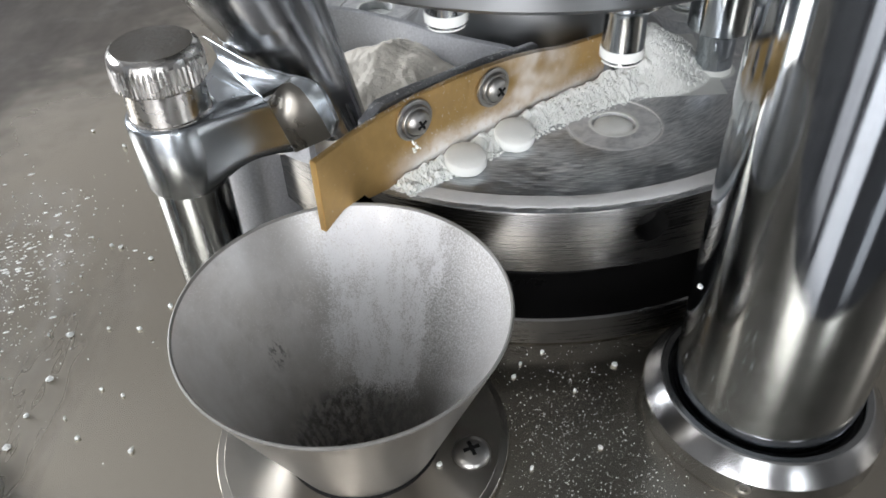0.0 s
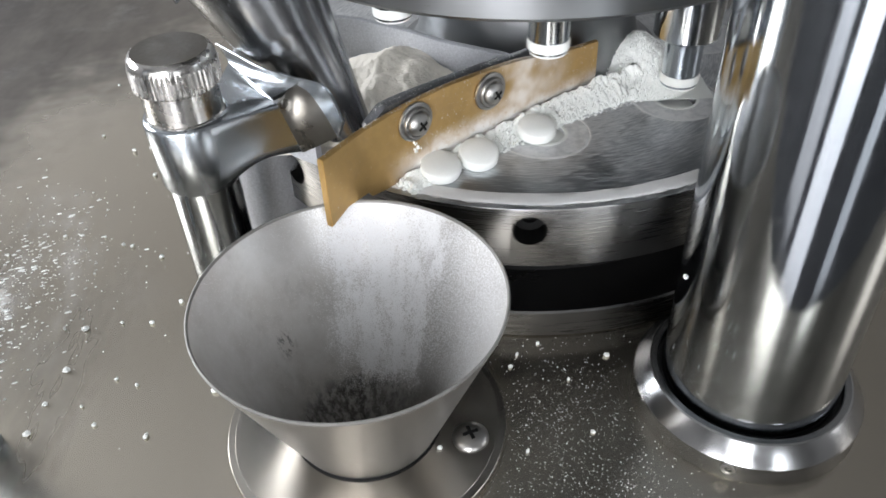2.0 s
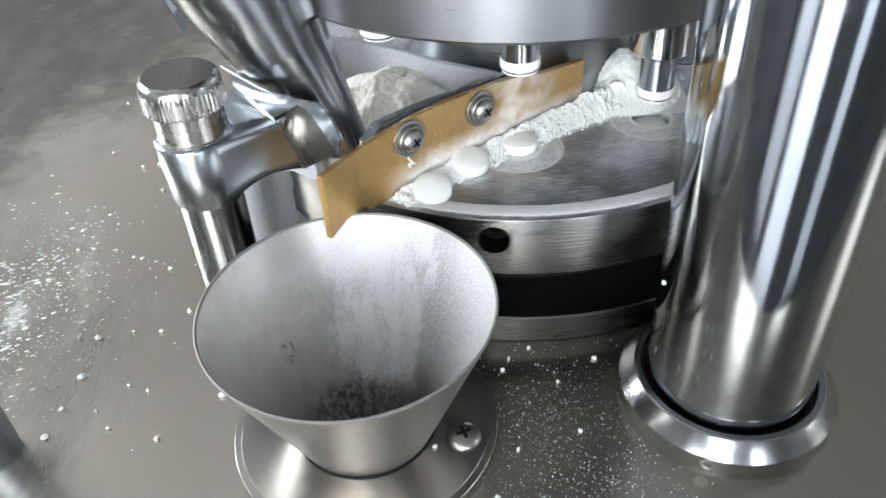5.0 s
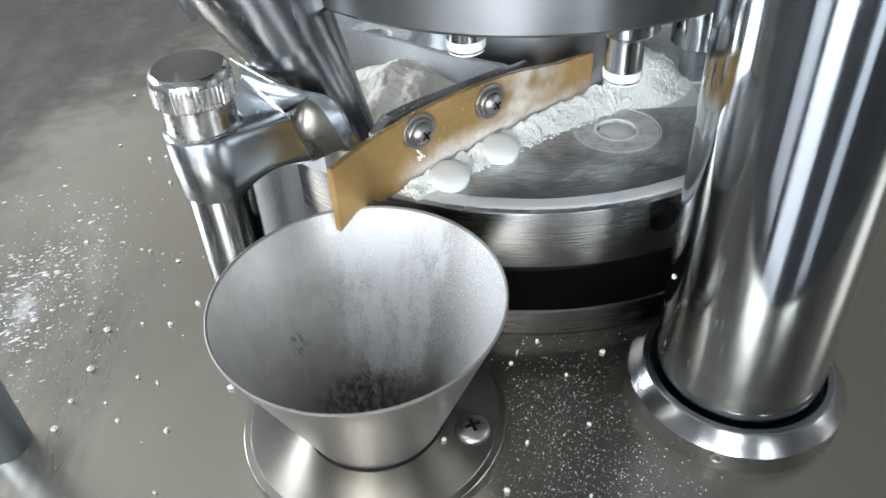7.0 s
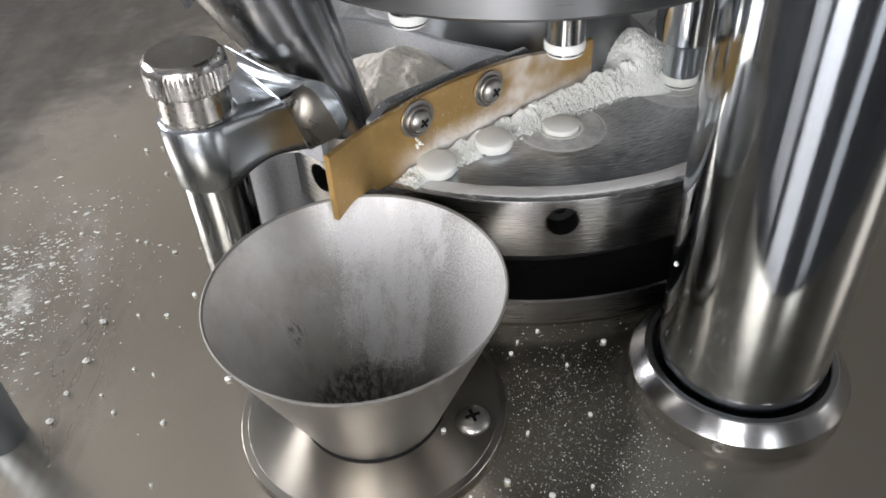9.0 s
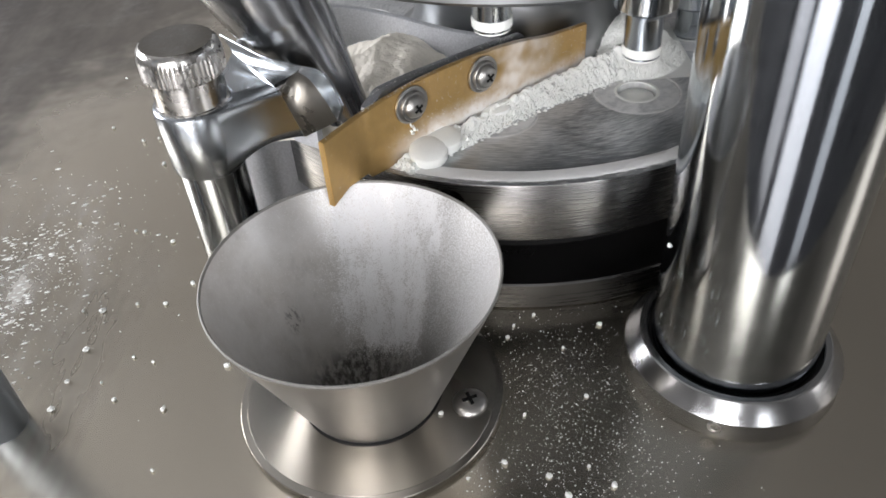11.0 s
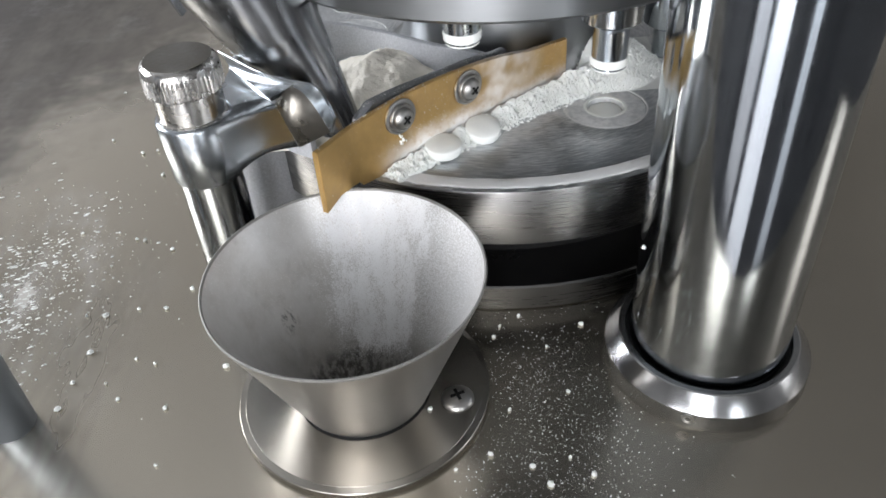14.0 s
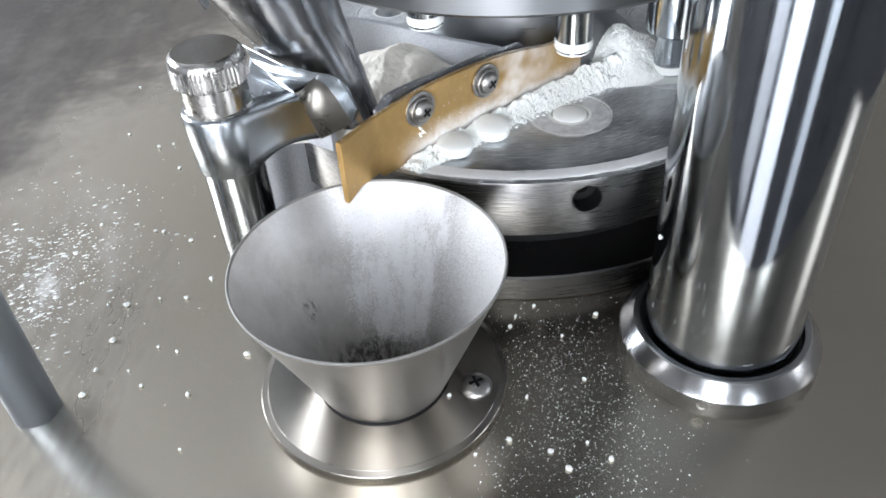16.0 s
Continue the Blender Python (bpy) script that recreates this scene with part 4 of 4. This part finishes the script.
# ---- motion ----
# each tablet: when it drops, and where it slides along the scraper (seconds, x, y)
SLIDES = {
    0: (1.26, [(0.0, 33.3, 59.8), (0.4, 31.3, 57.9), (0.8, 28.0, 55.0), (1.0, 24.5, 53.1), (1.2, 21.7, 53.2)]),
    1: (2.3, [(0.0, 49.3, 72.1), (0.4, 47.2, 68.6), (0.8, 43.9, 67.3), (1.2, 39.3, 65.7), (1.4, 36.1, 60.6), (1.6, 33.0, 60.5), (1.8, 28.9, 57.5), (2.0, 25.7, 55.9), (2.2, 23.5, 53.7)]),
    2: (3.57, [(0.5, 60.3, 76.4), (0.7, 57.4, 75.6), (0.9, 53.7, 72.6), (1.1, 50.3, 71.7), (1.4, 44.8, 66.6), (1.6, 44.0, 66.9), (1.8, 41.2, 62.8), (2.0, 38.0, 62.2), (2.2, 35.5, 60.8), (2.4, 31.5, 59.1), (2.6, 27.7, 58.9), (2.8, 26.3, 57.0), (3.0, 25.2, 57.0), (3.2, 24.4, 55.4), (3.4, 22.5, 53.2), (3.5, 21.2, 52.2)]),
    3: (5.1, [(2.0, 58.3, 76.2), (2.2, 54.1, 75.6), (2.4, 49.5, 72.7), (2.6, 46.2, 71.7), (2.8, 44.6, 70.9), (3.0, 43.1, 68.9), (3.2, 42.0, 66.4), (3.4, 40.4, 65.2), (3.6, 37.1, 63.7), (3.8, 33.5, 61.5), (4.0, 32.0, 59.0), (4.2, 31.5, 58.6), (4.4, 31.3, 58.2), (4.6, 28.0, 57.1)]),
    4: (6.75, [(3.4, 59.1, 76.9), (3.6, 54.3, 76.3), (3.8, 49.2, 74.4), (4.0, 47.2, 70.7), (4.2, 46.5, 69.2), (4.4, 46.4, 68.8), (4.6, 43.5, 67.9)]),
    5: (7.47, [(6.8, 27.5, 58.5), (7.0, 28.0, 54.4), (7.2, 27.1, 50.7), (7.4, 23.4, 50.1)]),
    6: (9.83, [(6.8, 46.1, 73.1), (7.0, 45.8, 69.5), (7.2, 45.3, 66.5), (7.4, 43.5, 67.1), (7.6, 41.3, 66.0), (7.8, 39.6, 63.9), (8.0, 36.4, 62.3), (8.2, 33.4, 59.0), (8.4, 32.2, 60.7), (8.6, 30.4, 58.5), (8.8, 25.5, 56.1), (9.0, 24.2, 54.7), (9.2, 26.3, 52.4), (9.4, 24.2, 50.3), (9.6, 21.7, 55.2), (9.8, 20.7, 52.1)]),
    7: (11.2, [(7.8, 57.7, 76.4), (8.0, 53.2, 74.8), (8.2, 49.3, 69.8), (8.4, 48.5, 71.7), (8.6, 45.9, 69.8), (8.8, 43.1, 68.4), (9.0, 43.6, 67.1), (9.2, 44.4, 62.1), (9.4, 41.0, 59.1), (9.6, 38.8, 64.3), (9.8, 36.8, 61.9), (10.0, 35.0, 60.0), (10.2, 29.6, 57.8)]),
    8: (12.53, [(9.2, 59.5, 72.8), (9.4, 54.8, 69.7), (9.6, 51.3, 76.2), (9.8, 50.0, 73.9), (10.0, 49.6, 70.6), (10.2, 44.6, 68.5), (12.3, 22.5, 51.6)]),
    9: (13.36, [(12.3, 35.1, 60.2), (12.5, 33.8, 60.1), (12.7, 28.2, 56.4), (12.9, 26.1, 56.7), (13.1, 24.1, 52.6), (13.3, 21.5, 52.9)]),
    10: (15.68, [(12.3, 52.8, 72.2), (12.5, 48.9, 71.7), (12.7, 44.2, 69.6), (12.9, 43.3, 69.0), (13.1, 41.9, 65.5), (13.3, 39.4, 65.4), (13.5, 36.9, 63.7), (13.8, 34.5, 60.4), (14.1, 31.5, 62.0), (14.4, 29.1, 59.1), (14.7, 28.3, 56.7), (15.0, 27.2, 56.7), (15.5, 21.9, 53.6)]),
    11: (None, [(13.5, 55.9, 75.3), (13.8, 50.5, 71.1), (14.1, 45.6, 71.4), (14.4, 44.0, 68.1), (14.7, 43.0, 66.6), (15.0, 41.9, 65.6), (15.5, 36.5, 63.0), (16.0, 30.0, 58.3)]),
    12: (None, [(15.0, 56.9, 77.5), (15.5, 49.6, 73.3), (16.0, 44.2, 68.1)]),
}


def cam_curve(keys, a):
    """A height by the angle on the turret, from the press's cam."""
    a = (a + 180) % 360 - 180
    for (a0, z0), (a1, z1) in zip(keys, keys[1:]):
        if a0 <= a <= a1:
            return z0 + (z1 - z0) * (a - a0) / (a1 - a0)
    return keys[-1][1]


UPPER = [(-180, 87), (-115, 86.6), (-87, 81.6), (-75, 76), (-65, 70.5), (-49, 60.6), (-40, 53), (-20, 47), (0, 47), (12, 50), (60, 84), (90, 87), (180, 87)]
LOWER = [(-180, 44), (-150, 44), (-120, ZT + 0.3), (-93, ZT + 0.3), (-84, ZT - 2.4), (-74, ZT - 4.3), (-55, ZT - 6), (-30, ZT - 7), (180, ZT - 7)]
MID = ZT + 0.6 + 2.6


def tablet_rows(k):
    drop, slide = SLIDES.get(k, (None, []))
    rows = []
    number = k - 2                      # the die it was pressed in, counted from the one that clears first
    start = slide[0][0] if slide else 99
    if k >= 2:
        t = 0.0
        while t < min(start - 0.05, 16.01):
            a = DIE0 - 90 + 45 * number - RATE * t
            z = cam_curve(LOWER, max(-100, a) if a < 180 else a - 360) + 2.6 if a < 90 else ZT - 4.4
            rows.append((t, mm(XT + RD * math.cos(radians(a)), YT + RD * math.sin(radians(a)), z)))
            t = round(t + 0.1, 2)
    for n, (t, x, y) in enumerate(slide):
        lean = 7 + 5 * math.sin(1.7 * n + k)
        if rows and t <= rows[-1][0]:
            continue
        rows.append((t, mm(x, y, MID + 0.35, lean, 0.4 * lean, 0)))
    if drop is not None:
        x, y = slide[-1][1:]
        if drop - slide[-1][0] > 0.5:
            rows.append((drop - 0.25, mm(23, 54, MID + 0.35, 9, 4, 0)))
            x, y = 23, 54
        rows += [(drop, mm(x - 5, y - 8, MID - 2.5, 35, 8, 0)), (drop + 0.0334, mm(x - 9, y - 16, MID - 12, 65, 15, 0)), (drop + 0.0667, mm(6, 22, 24, 95, 15, 0)),
                 (drop + 0.1, mm(2, 6, 0, 130, 10, 0)), (drop + 0.1334, mm(k % 3 - 1, 0, -33.5, 165, 5, 0)), (16.0, mm(k % 3 - 1, 0, -33.5, 165, 5, 0))]
    if rows[0][0] > 0:
        rows.insert(0, (0.0, rows[0][1]))
    if rows[-1][0] < 16.0:
        rows.append((16.0, rows[-1][1]))
    return [r for i, r in enumerate(rows) if r[0] <= 16.0]


def motions():
    walk(TURRET, [(i * 0.5, mm(XT, YT, 0, 0, 0, DIE0 - RATE * i * 0.5)) for i in range(33)])
    for k, (p, q) in enumerate(zip(PUNCHES, LOWERS)):
        a = radians(45 * k)
        walk(p, [(i * 0.2, mm(RD * math.cos(a), RD * math.sin(a), cam_curve(UPPER, DIE0 + 45 * k - RATE * i * 0.2))) for i in range(81)])
        walk(q, [(i * 0.2, mm(RD * math.cos(a), RD * math.sin(a), cam_curve(LOWER, DIE0 + 45 * k - RATE * i * 0.2))) for i in range(81)])
    for k, tab in enumerate(TABLETS):
        walk(tab, tablet_rows(k))


motions()
